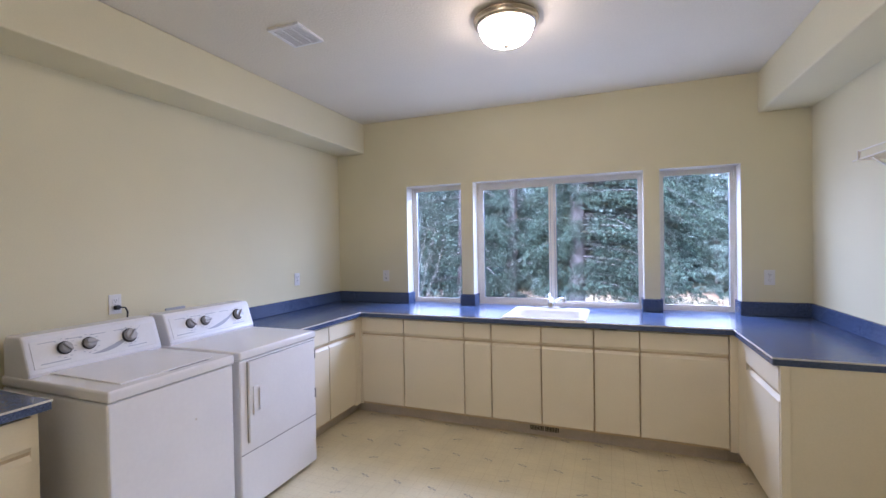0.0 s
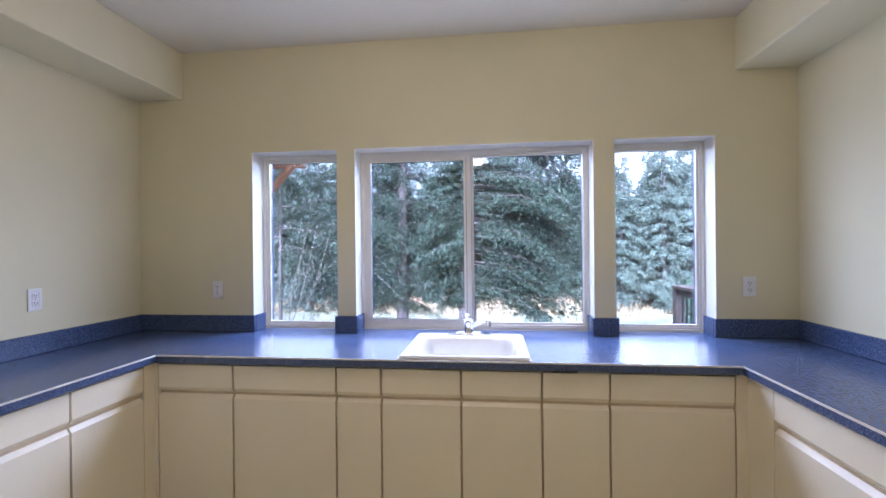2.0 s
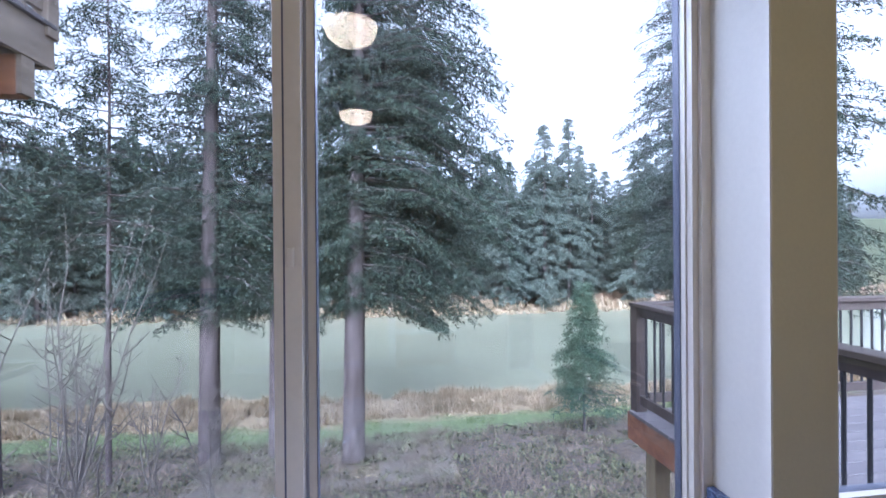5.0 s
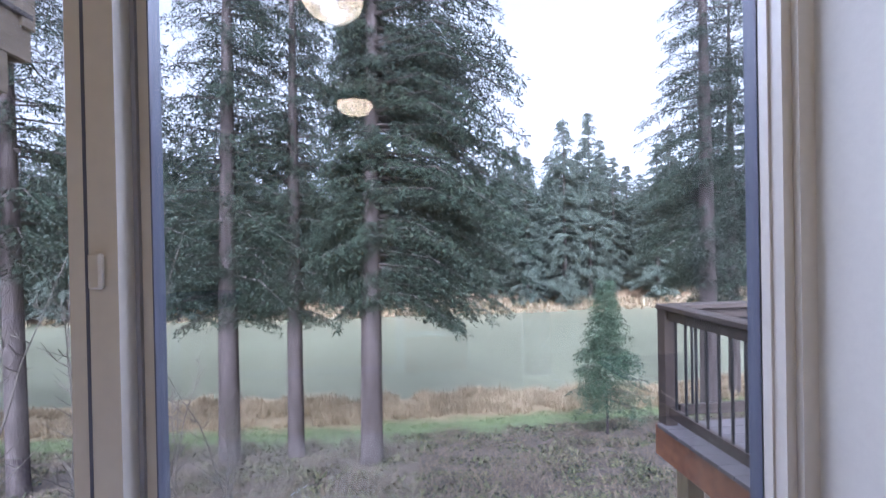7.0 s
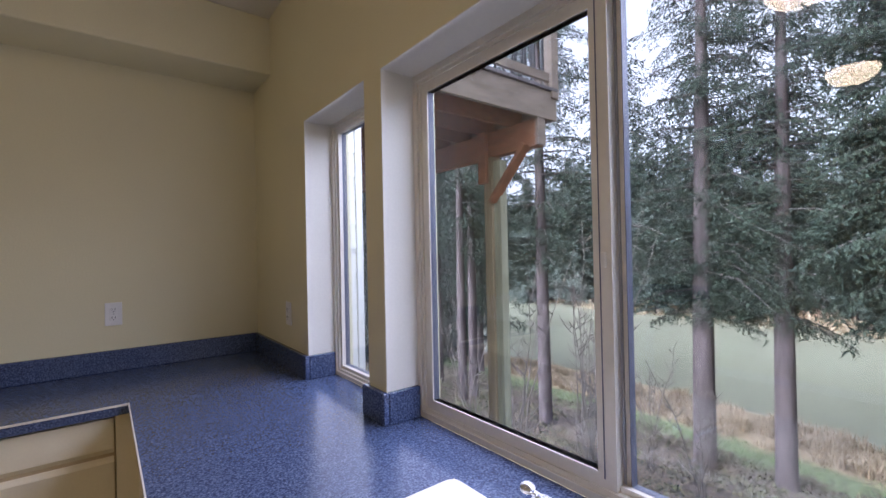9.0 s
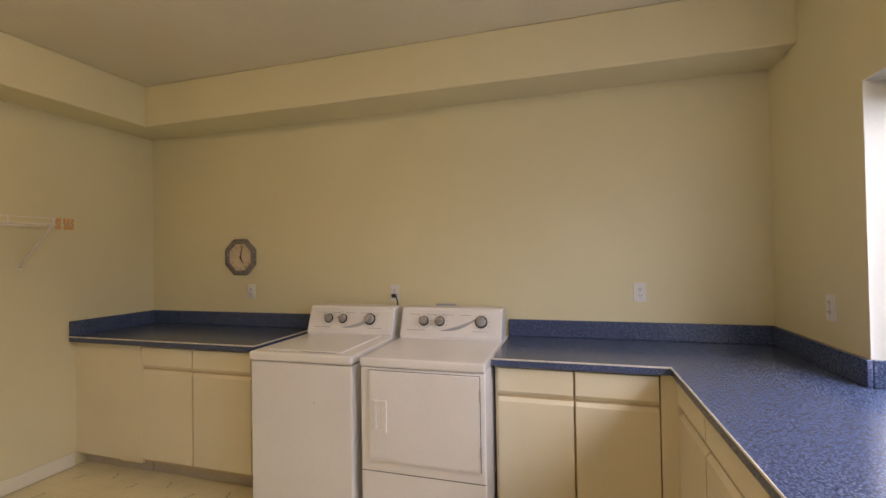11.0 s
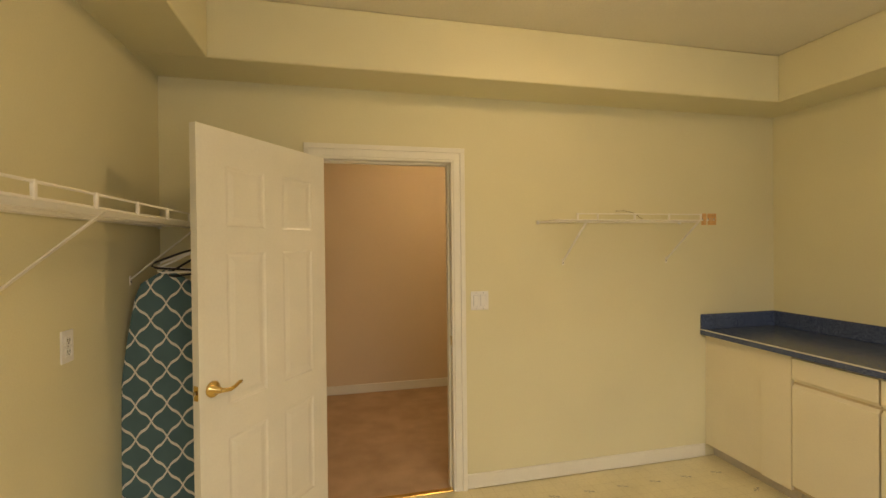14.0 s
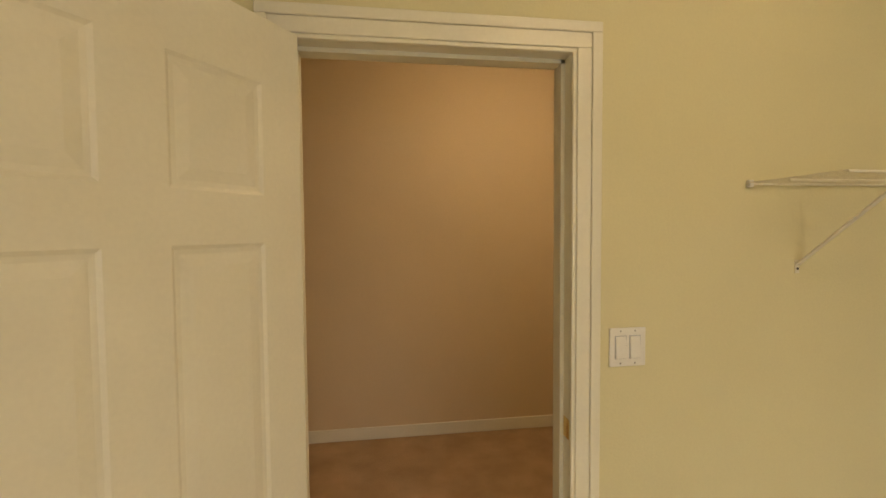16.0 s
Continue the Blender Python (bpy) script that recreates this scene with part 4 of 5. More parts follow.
# wooden clothes pegs clipped on the shelf's end
M["peg"] = node_mat("clothes_peg_wood", (0.74, 0.44, 0.18), 0.6, vary=0.12, scale=30, grain=150, stretch=(1, 1, 6))
for i, x in enumerate((0.825, 0.848, 0.868, 0.90, 0.912)):
    e = new("clothes_peg")
    tagged(e, "orange-brown wooden clothes peg clipped to a wire shelf", "clothes peg", "clothes pegs")
    e.matrix_basis = pose(x, -L + 0.305, SZ - 0.018, 0, 4 * (i % 3 - 1), 0)
    for k in (-1, 1):
        bm = bmesh.new()
        obox(bm, pose(0, k * 0.0055, -0.012, k * 3), 0.010, 0.006, 0.072, 0.001)
        part("jaw", bm, M["peg"], e)
    part("spring", rod(bmesh.new(), (-0.007, 0, -0.01), (0.007, 0, -0.01), 0.005, seg=8), M["knob"], e)
# loose bent wire lying on the shelf
bm = tube(bmesh.new(), [(1.30, -4.20, SZ - 0.029), (1.36, -4.21, SZ + 0.012), (1.42, -4.22, SZ + 0.026), (1.47, -4.23, SZ + 0.024)], 0.0022, 6)
tagged(link("wire_scrap", bm, M["bronze"]), "thin bent wire lying on a wire shelf", "wire")


# ================= ironing board and hangers =================
def trellis_mat():
    m = node_mat("teal_trellis_cloth", (0.085, 0.150, 0.160), 0.85, vary=0.06, scale=8, grain=260, bump=0.2, spec=0.2)
    n, l = m.node_tree.nodes, m.node_tree.links
    b = n["Principled BSDF"]
    ramp = [x for x in n if x.type == "VALTORGB"][0]
    tc = n.new("ShaderNodeTexCoord")
    sp = n.new("ShaderNodeSeparateXYZ")
    l.new(tc.outputs["Object"], sp.inputs[0])

    def math_node(op, a, b_=None, c=None):
        k = n.new("ShaderNodeMath")
        k.operation = op
        for i, v in enumerate((a, b_, c)):
            if v is None:
                continue
            if isinstance(v, (int, float)):
                k.inputs[i].default_value = v
            else:
                l.new(v, k.inputs[i])
        return k.outputs[0]
    u = math_node("MULTIPLY", sp.outputs["X"], 2 * math.pi / 0.122)
    v = math_node("MULTIPLY", sp.outputs["Z"], 2 * math.pi / 0.148)
    fu = math_node("ARCCOSINE", math_node("COSINE", u))
    fv = math_node("ARCCOSINE", math_node("COSINE", v))
    wave = math_node("MULTIPLY", math_node("SINE", math_node("MULTIPLY", fu, 2.0)), 0.27)
    g = math_node("ABSOLUTE", math_node("ADD", math_node("ADD", fu, fv), math_node("SUBTRACT", wave, math.pi)))
    line = math_node("LESS_THAN", g, 0.29)
    mx = n.new("ShaderNodeMix")
    mx.data_type = "RGBA"
    mx.inputs["B"].default_value = (0.66, 0.62, 0.54, 1)
    l.new(line, mx.inputs["Factor"])
    l.new(ramp.outputs[0], mx.inputs["A"])
    l.new(mx.outputs["Result"], b.inputs["Base Color"])
    return m


M["trellis"] = trellis_mat()


def ironing_board():
    e = new("ironing_board")
    e.matrix_basis = pose(3.892, -4.01, 0.02, 1.5, 0, 2)
    tagged(e, "ironing board in a teal trellis cover leaning in the corner", "ironing board")
    half = []
    for i in range(25):
        s = i / 24
        z = 0.02 + 1.385 * s
        wd = 0.185 if s < 0.55 else 0.185 - 0.085 * ((s - 0.55) / 0.45) ** 1.6
        if s > 0.93:
            wd *= math.sqrt(max(0.02, 1 - ((s - 0.93) / 0.07) ** 2))
        half.append((wd, z))
    bm = bmesh.new()
    outline = [(w, z) for w, z in half] + [(-w, z) for w, z in reversed(half)]
    f = bm.faces.new([bm.verts.new((x, 0.0, z)) for x, z in outline])
    r = bmesh.ops.extrude_face_region(bm, geom=[f])
    bmesh.ops.translate(bm, verts=[v for v in r["geom"] if isinstance(v, bmesh.types.BMVert)], vec=(0, 0.032, 0))
    bmesh.ops.recalc_face_normals(bm, faces=bm.faces[:])
    es = [ed for ed in bm.edges if abs(ed.verts[0].co.y - ed.verts[1].co.y) < 1e-6]
    bmesh.ops.bevel(bm, geom=es, offset=0.010, segments=2, affect="EDGES")
    part("padded_cover", bm, M["trellis"], e)
    for x in (-0.11, 0.11):
        part("leg", tube(bmesh.new(), [(x, -0.03, 0.1), (x * 0.5, -0.035, 1.1), (-x * 0.2, -0.03, 1.25)], 0.010, 8), M["wire"], e)
    bm = tube(bmesh.new(), [(-0.17, -0.03, 0.0), (0.17, -0.03, 0.0)], 0.012, 8)
    part("foot_bar", bm, M["wire"], e)


ironing_board()


def hanger(m, mat, label):
    e = new("clothes_hanger")
    e.matrix_basis = m
    tagged(e, label, "clothes hanger", "clothes hangers")
    hook = [(0.0, 0, -0.11), (0, 0, -0.03)] + [(0.020 - 0.020 * math.cos(radians(a)) - 0.0, 0, -0.018 + 0.020 * math.sin(radians(a))) for a in range(0, 200, 25)]
    part("hook", tube(bmesh.new(), hook, 0.003, 6), M["knob"], e)
    drop = 0.05
    bar = [(0, 0, -0.06), (0.10, 0, -0.095), (0.20, 0, -0.145), (0.212, 0, -0.160), (0.195, 0, -0.168), (0, 0, -0.168), (-0.195, 0, -0.168), (-0.212, 0, -0.160), (-0.20, 0, -0.145), (-0.10, 0, -0.095), (0, 0, -0.06)]
    part("frame", tube(bmesh.new(), [(x, y, z - drop) for x, y, z in bar], 0.0048, 6), mat, e)


for i, y in enumerate((-4.02, -4.07, -4.11, -4.16)):
    mat = M["black"] if i in (0, 2) else M["plastic"]
    hanger(pose(3.70 + 0.01 * (i % 2), y + 0.05, SZ - 0.06 - 0.002 * i, 0, 6 * (i % 3 - 1), 42 - 6 * i), mat,
           "black plastic clothes hanger on the wire shelf" if i in (0, 2) else "white plastic clothes hanger on the wire shelf")

# ================= floor motifs =================
floor = bpy.data.objects["floor"]
bm = bmesh.new()
for k in range(4):
    a = radians(90 * k)
    c, s = math.cos(a), math.sin(a)
    q = [(0.003, 0.0015), (0.026, 0.008), (0.036, 0.0), (0.026, -0.008), (0.003, -0.0015)] if k % 2 == 0 else [(0.003, 0.001), (0.014, 0.006), (0.014, -0.006), (0.003, -0.001)]
    bm.faces.new([bm.verts.new((c * x - s * y, s * x + c * y, 0.0006)) for x, y in q])
motif_mesh = None
for j in range(19):
    dense = j % 2 == 0
    for i in range(19 if dense else 10):
        x, y = (0.022 + 0.234 * i if dense else 0.185 + 0.468 * i), -0.585 - 0.2285 * j
        if not (0.02 < x < W - 0.02 and y > -L + 0.03) or (x < 0.55 and (y > -1.45 or y < -2.95)) or (x > 3.53 and y > -1.36):
            continue
        if motif_mesh is None:
            ob = part("floor_motif", bm, M["motif"], floor, "small grey pinwheel motif")
            motif_mesh = ob.data
        else:
            ob = new("floor_motif", motif_mesh)
            ob.parent = floor
        ob.matrix_basis = pose(x, y, 0, 0, 0, -22 if dense else 22)


# ================= outside: ground, pond =================
random.seed(4)
rng = np.random.default_rng(7)
PROFILE = ((-40, -2.0), (0, -2.3), (4, -3.4), (8, -4.6), (14, -6.3), (18, -7.1), (23, -7.8), (27.5, -8.05), (29.5, -8.55), (36, -9.6),
           (56, -9.6), (62, -8.6), (64, -8.0), (70, -7.0), (90, -5.0), (140, -1.0), (220, 9.0), (400, 30.0), (900, 60.0))
WATER = -8.3


def hill(y):
    for (a, p), (b, q) in zip(PROFILE, PROFILE[1:]):
        if y <= b:
            s = min(1, max(0, (y - a) / (b - a)))
            return p + (q - p) * s
    return PROFILE[-1][1]


def ground_z(x, y):
    yy = y + 1.2 * math.sin(x * 0.13 + 0.6) * (1 if y > 12 else max(0, y - 2) / 10) - (0.10 * max(0, -x - 12) if y > 40 else 0)
    z = hill(yy) + 0.12 * noise.noise((x * 0.5, y * 0.5, 0)) + 0.3 * noise.noise((x * 0.08, y * 0.08, 3))
    if y < 26:
        z += 0.035 * max(0, x - 3) * max(0, min(1, y / 10)) * max(0, min(1, (26 - y) / 6))
    return z


def ground_mat():
    m = bpy.data.materials.new("rough_ground")
    m.use_nodes = True
    n, l = m.node_tree.nodes, m.node_tree.links
    b = n["Principled BSDF"]
    b.inputs["Roughness"].default_value = 0.95
    tc = n.new("ShaderNodeTexCoord")
    sp = n.new("ShaderNodeSeparateXYZ")
    l.new(tc.outputs["Object"], sp.inputs[0])
    wob = n.new("ShaderNodeTexNoise")
    wob.inputs["Scale"].default_value, wob.inputs["Detail"].default_value = 0.35, 5
    l.new(tc.outputs["Object"], wob.inputs["Vector"])
    bend = n.new("ShaderNodeMath")
    bend.operation = "MULTIPLY_ADD"
    bend.inputs[1].default_value = 3.0
    l.new(wob.outputs[0], bend.inputs[0])
    l.new(sp.outputs["Y"], bend.inputs[2])
    rp = n.new("ShaderNodeMapRange")
    rp.inputs["From Min"].default_value, rp.inputs["From Max"].default_value = 0, 100
    l.new(bend.outputs[0], rp.inputs["Value"])
    r = n.new("ShaderNodeValToRGB")
    e = r.color_ramp.elements
    e[0].position, e[0].color = 0.0, (0.10, 0.075, 0.065, 1)
    e[1].position, e[1].color = 1.0, (0.07, 0.08, 0.035, 1)
    for p, c in ((0.205, (0.12, 0.095, 0.075, 1)), (0.215, (0.15, 0.19, 0.085, 1)), (0.235, (0.16, 0.20, 0.09, 1)), (0.245, (0.36, 0.28, 0.17, 1)), (0.64, (0.33, 0.24, 0.13, 1)),
                 (0.72, (0.28, 0.17, 0.10, 1)), (0.80, (0.10, 0.09, 0.04, 1))):
        q = e.new(p)
        q.color = c
    l.new(rp.outputs[0], r.inputs[0])
    fine = n.new("ShaderNodeTexNoise")
    fine.inputs["Scale"].default_value, fine.inputs["Detail"].default_value, fine.inputs["Roughness"].default_value = 5, 8, 0.75
    l.new(tc.outputs["Object"], fine.inputs["Vector"])
    fr = n.new("ShaderNodeMapRange")
    fr.inputs["From Min"].default_value, fr.inputs["From Max"].default_value = 0.3, 0.7
    fr.inputs["To Min"].default_value, fr.inputs["To Max"].default_value = 0.25, 1.9
    l.new(fine.outputs[0], fr.inputs["Value"])
    hs = n.new("ShaderNodeHueSaturation")
    l.new(fr.outputs[0], hs.inputs["Value"])
    l.new(r.outputs[0], hs.inputs["Color"])
    l.new(hs.outputs[0], b.inputs["Base Color"])
    bp = n.new("ShaderNodeBump")
    bp.inputs["Strength"].default_value, bp.inputs["Distance"].default_value = 0.8, 0.15
    l.new(fine.outputs[0], bp.inputs["Height"])
    l.new(bp.outputs[0], b.inputs["Normal"])
    return m


def axis(lo, hi, near_lo, near_hi, step, far):
    v = [near_lo + step * i for i in range(int((near_hi - near_lo) / step) + 1)]
    k = step
    while v[0] > lo:
        k = min(far, k * 1.35)
        v.insert(0, v[0] - k)
    k = step
    while v[-1] < hi:
        k = min(far, k * 1.35)
        v.append(v[-1] + k)
    return v


gx, gy = axis(-900, 900, -28, 34, 0.8, 90), axis(-600, 900, 0.5, 32, 0.5, 90)
verts = [(x, y, ground_z(x, y) if y > -8 else -2.3) for y in gy for x in gx]
nx = len(gx)
faces = [(j * nx + i, j * nx + i + 1, (j + 1) * nx + i + 1, (j + 1) * nx + i) for j in range(len(gy) - 1) for i in range(nx - 1)]
me = bpy.data.meshes.new("ground")
me.from_pydata(verts, [], faces)
me.materials.append(ground_mat())
for p in me.polygons:
    p.use_smooth = True
structure(new("ground", me), "brambly sloping ground with a grass strip and dry reeds", "ground")

m = node_mat("pond_water", (0.265, 0.268, 0.185), 0.24, vary=0.06, scale=0.08, grain=0.6, bump=0.03, bumpsize=0.02, spec=0.4)
structure(link("pond_water", B(-400, 400, 24, 80, WATER - 0.3, WATER), m), "calm murky green pond", "water")

# ================= outside: house parts =================
M["siding"] = node_mat("white_siding", (0.80, 0.80, 0.78), 0.55, vary=0.03, scale=2, grain=40, stretch=(1, 1, 4))
M["deckwood"] = node_mat("dark_stained_wood", (0.085, 0.062, 0.052), 0.6, vary=0.12, scale=4, grain=40, stretch=(6, 1, 6), bump=0.3, per_object=0.15)
M["plank"] = node_mat("weathered_deck_board", (0.17, 0.15, 0.155), 0.65, vary=0.1, scale=3, grain=30, stretch=(1, 8, 8), bump=0.3, per_object=0.18)
M["cedar"] = node_mat("brown_beam_wood", (0.38, 0.17, 0.085), 0.6, vary=0.18, scale=3, grain=25, stretch=(1, 6, 6), bump=0.3, dark=(0.17, 0.075, 0.045))
M["greywood"] = node_mat("weathered_grey_wood", (0.34, 0.28, 0.22), 0.75, vary=0.12, scale=3, grain=30, stretch=(6, 1, 6), bump=0.4, dark=(0.16, 0.12, 0.09))
M["treated"] = node_mat("green_treated_post", (0.48, 0.50, 0.36), 0.75, vary=0.12, scale=2, grain=25, stretch=(6, 6, 0.7), bump=0.4, dark=(0.28, 0.25, 0.16))
M["brownpost"] = node_mat("brown_post_wood", (0.42, 0.33, 0.20), 0.75, vary=0.14, scale=2, grain=25, stretch=(6, 6, 0.7), bump=0.4)
M["iron"] = node_mat("black_baluster", (0.03, 0.028, 0.03), 0.4, vary=0.1)
M["hose"] = node_mat("grey_blue_hose", (0.16, 0.17, 0.25), 0.5, vary=0.1)

structure(link("foundation_wall", B(-0.14, W + 0.14, 0.02, T - 0.01, -3.0, -0.121), M["siding"]), "pale foundation wall under the room", "wall")
wing = new("house_wing")
tagged(wing, "projecting house wing clad in white lap siding", "house wing")
part("core", B(-6.0, 0.22, T + 0.01, 0.55, -3.0, 5.4), M["siding"], wing)
bm = bmesh.new()
for q in (((0.221, -0.0), (0.240, 0.0), (0.228, 0.152), (0.221, 0.152)),):
    a = [bm.verts.new((x, T + 0.011, z)) for x, z in q]
    b = [bm.verts.new((x, 0.53, z)) for x, z in q]
    bm.faces.new(a), bm.faces.new(b)
    for i in range(4):
        bm.faces.new((a[i], a[(i + 1) % 4], b[(i + 1) % 4], b[i]))
bmesh.ops.recalc_face_normals(bm, faces=bm.faces[:])
lap = None
for k in range(40):
    if lap is None:
        ob = part("siding_board", bm, M["siding"], wing)
        lap = ob.data
    else:
        ob = new("siding_board", lap)
        ob.parent = wing
    ob.location.z = -2.4 + 0.15 * k
part("corner_board", B(0.15, 0.248, 0.531, 0.575, -3.0, 5.4, bevel=0.003), M["siding"], wing)


def planks(parent, axis_x, x0, x1, y0, y1, z, w=0.138, gap=0.006, t=0.035):
    """Deck boards as pieces that share one mesh."""
    n = int(((y1 - y0) if axis_x else (x1 - x0)) / (w + gap))
    mesh_ = None
    for i in range(n + 1):
        if mesh_ is None:
            bm_ = B(x0, x1, 0, w, z - t, z, bevel=0.004) if axis_x else B(0, w, y0, y1, z - t, z, bevel=0.004)
            ob_ = part("deck_board", bm_, M["plank"], parent)
            mesh_ = ob_.data
        else:
            ob_ = new("deck_board", mesh_)
            ob_.parent = parent
        if axis_x:
            ob_.location.y = y0 + i * (w + gap)
        else:
            ob_.location.x = x0 + i * (w + gap)


def railing(parent, a, b, z, h, posts, wood, iron, r=0.011, step=0.118):
    """A run of railing from a to b on a deck at z: posts, cap, two rails and balusters."""
    a, b = Vector((*a, 0)), Vector((*b, 0))
    d = (b - a)
    ang = math.degrees(math.atan2(d.y, d.x))
    m_ = Matrix.Translation((a + b) / 2) @ pose(0, 0, 0, rz=ang)
    for s in posts:
        p = a + d * s
        bm_ = obox(bmesh.new(), Matrix.Translation((p.x, p.y, z - 0.10 + (h + 0.06) / 2)) @ pose(0, 0, 0, rz=ang), 0.105, 0.105, h + 0.06, 0.004)
        part("post", bm_, wood, parent)
    part("cap", obox(bmesh.new(), m_ @ pose(0, 0, z + h - 0.02), d.length + 0.10, 0.14, 0.038, 0.004), wood, parent)
    part("top_rail", obox(bmesh.new(), m_ @ pose(0, 0, z + h - 0.085), d.length, 0.04, 0.085, 0.003), wood, parent)
    part("bottom_rail", obox(bmesh.new(), m_ @ pose(0, 0, z + 0.11), d.length, 0.04, 0.085, 0.003), wood, parent)
    n = int(d.length / step)
    mesh_ = None
    for i in range(1, n):
        p = a + d * (i / n)
        if mesh_ is None:
            ob_ = part("baluster", rod(bmesh.new(), (0, 0, z + 0.15), (0, 0, z + h - 0.12), r, seg=8), iron, parent)
            mesh_ = ob_.data
        else:
            ob_ = new("baluster", mesh_)
            ob_.parent = parent
        ob_.location = (p.x, p.y, 0)


# deck at the room's level
DX, DY, DZ = 4.62, 3.12, -0.06
deck = new("lower_deck")
tagged(deck, "weathered timber deck with a dark stained railing", "deck")
planks(deck, True, DX - 0.03, 9.6, 0.30, DY, DZ)
part("rim_joist", B(DX + 0.0, DX + 0.045, 0.28, DY + 0.13, DZ - 0.29, DZ - 0.036, bevel=0.003), M["cedar"], deck)
part("rim_joist", B(DX + 0.046, 9.6, DY + 0.085, DY + 0.13, DZ - 0.29, DZ - 0.036, bevel=0.003), M["cedar"], deck)
for i in range(12):
    part("joist", B(DX + 0.40 * i + 0.35, DX + 0.40 * i + 0.39, 0.28, DY + 0.08, DZ - 0.27, DZ - 0.036), M["cedar"], deck)
for x in (DX + 0.2, 7.0, 9.4):
    part("support_post", B(x - 0.07, x + 0.07, DY - 0.10, DY + 0.04, -5.2, DZ - 0.29), M["brownpost"], deck)
railing(deck, (DX + 0.06, DY + 0.04), (DX + 0.06, 0.36), DZ, 1.0, (0.0, 0.40, 0.98), M["deckwood"], M["iron"])
railing(deck, (DX + 0.16, DY + 0.04), (9.5, DY + 0.04), DZ, 1.0, (0.33, 0.66, 1.0), M["deckwood"], M["iron"])
bm = tube(bmesh.new(), [(4.78, 1.55, 0.10), (4.80, 1.70, 0.45), (4.80, 1.74, 0.80), (4.79, 1.72, 0.93), (4.73, 1.70, 0.975), (4.66, 1.72, 0.965), (4.62, 1.76, 0.87), (4.61, 1.78, 0.55), (4.70, 1.95, 0.25), (4.9, 2.2, 0.03), (5.3, 2.3, 0.0)], 0.013, 8)
tagged(link("garden_hose", bm, M["hose"], smooth=True), "grey-blue garden hose draped over the deck railing", "hose")

# upper deck over the wing's side
up = new("upper_deck")
tagged(up, "upper timber deck on a braced post with a brown beam", "deck")
UZ = 3.045
UX, UY = -0.008, 2.90      # its outer corner
part("rim_joist", B(UX - 0.042, UX, 0.58, UY, 2.76, 3.04, bevel=0.004), M["greywood"], up, "weathered grey rim joist")
part("rim_joist", B(-6.0, UX - 0.043, UY - 0.04, UY, 2.76, 3.04, bevel=0.004), M["greywood"], up, "weathered grey rim joist")
part("beam", B(-6.0, -0.055, 2.62, 2.73, 2.49, 2.759, bevel=0.004), M["cedar"], up, "red-brown timber beam")
part("beam_end_board", B(-0.054, -0.02, 2.62, 2.73, 2.50, 2.759), M["greywood"], up)
mesh = None
for i in range(9):
    if mesh is None:
        ob = part("joist", B(-0.02, 0.02, 0.58, UY - 0.045, 2.775, 3.005), M["cedar"], up)
        mesh = ob.data
    else:
        ob = new("joist", mesh)
        ob.parent = up
    ob.location.x = -0.45 - 0.41 * i
planks(up, True, -6.0, UX + 0.03, 0.59, UY - 0.10, UZ + 0.03)
part("post", B(-0.775, -0.660, 2.60, 2.74, -4.6, 2.49, bevel=0.004), M["brownpost"], up, "brown support post")
part("post", B(-0.659, -0.555, 2.63, 2.73, -4.6, 2.44, bevel=0.004), M["treated"], up, "greenish treated post")
part("post_block", B(-0.815, -0.695, 2.55, 2.599, 2.20, 2.76, bevel=0.004), M["cedar"], up)
a, b = Vector((-0.645, 2.600, 1.995)), Vector((-0.155, 2.600, 2.52))
d = b - a
part("knee_brace", obox(bmesh.new(), Matrix.Translation((a + b) / 2) @ d.to_track_quat("Z", "Y").to_matrix().to_4x4(), 0.11, 0.05, d.length, 0.004), M["cedar"], up)
railing(up, (UX - 0.03, UY - 0.04), (UX - 0.03, 0.64), UZ + 0.03, 1.05, (0.0, 0.5, 1.0), M["greywood"], M["iron"], r=0.016, step=0.13)
railing(up, (UX - 0.15, UY - 0.04), (-6.0, UY - 0.04), UZ + 0.03, 1.05, (0.25, 0.5, 0.75), M["greywood"], M["iron"], r=0.016, step=0.13)

# ================= trees =================
M["bark"] = node_mat("fir_bark", (0.140, 0.115, 0.108), 0.95, vary=0.18, scale=3, grain=22, stretch=(1.5, 1.5, 0.35), bump=1.0, bumpsize=0.05, dark=(0.045, 0.034, 0.032), spec=0.1)
M["twig"] = node_mat("bare_twig", (0.15, 0.13, 0.11), 0.9, vary=0.1, spec=0.1)


def needle_mat(name, dark, light):
    m = bpy.data.materials.new(name)
    m.use_nodes = True
    n, l = m.node_tree.nodes, m.node_tree.links
    b = n["Principled BSDF"]
    b.inputs["Roughness"].default_value = 0.7
    b.inputs["Specular IOR Level"].default_value = 0.25
    g = n.new("ShaderNodeNewGeometry")
    r = n.new("ShaderNodeValToRGB")
    e = r.color_ramp.elements
    e[0].color, e[1].color = (*dark, 1), (*light, 1)
    l.new(g.outputs["Random Per Island"], r.inputs[0])
    tc, ns = n.new("ShaderNodeTexCoord"), n.new("ShaderNodeTexNoise")
    ns.inputs["Scale"].default_value = 0.6
    l.new(tc.outputs["Object"], ns.inputs["Vector"])
    hs, mr = n.new("ShaderNodeHueSaturation"), n.new("ShaderNodeMapRange")
    mr.inputs["To Min"].default_value, mr.inputs["To Max"].default_value = 0.6, 1.4
    l.new(ns.outputs[0], mr.inputs["Value"])
    l.new(mr.outputs[0], hs.inputs["Value"])
    l.new(r.outputs[0], hs.inputs["Color"])
    l.new(hs.outputs[0], b.inputs["Base Color"])
    return m


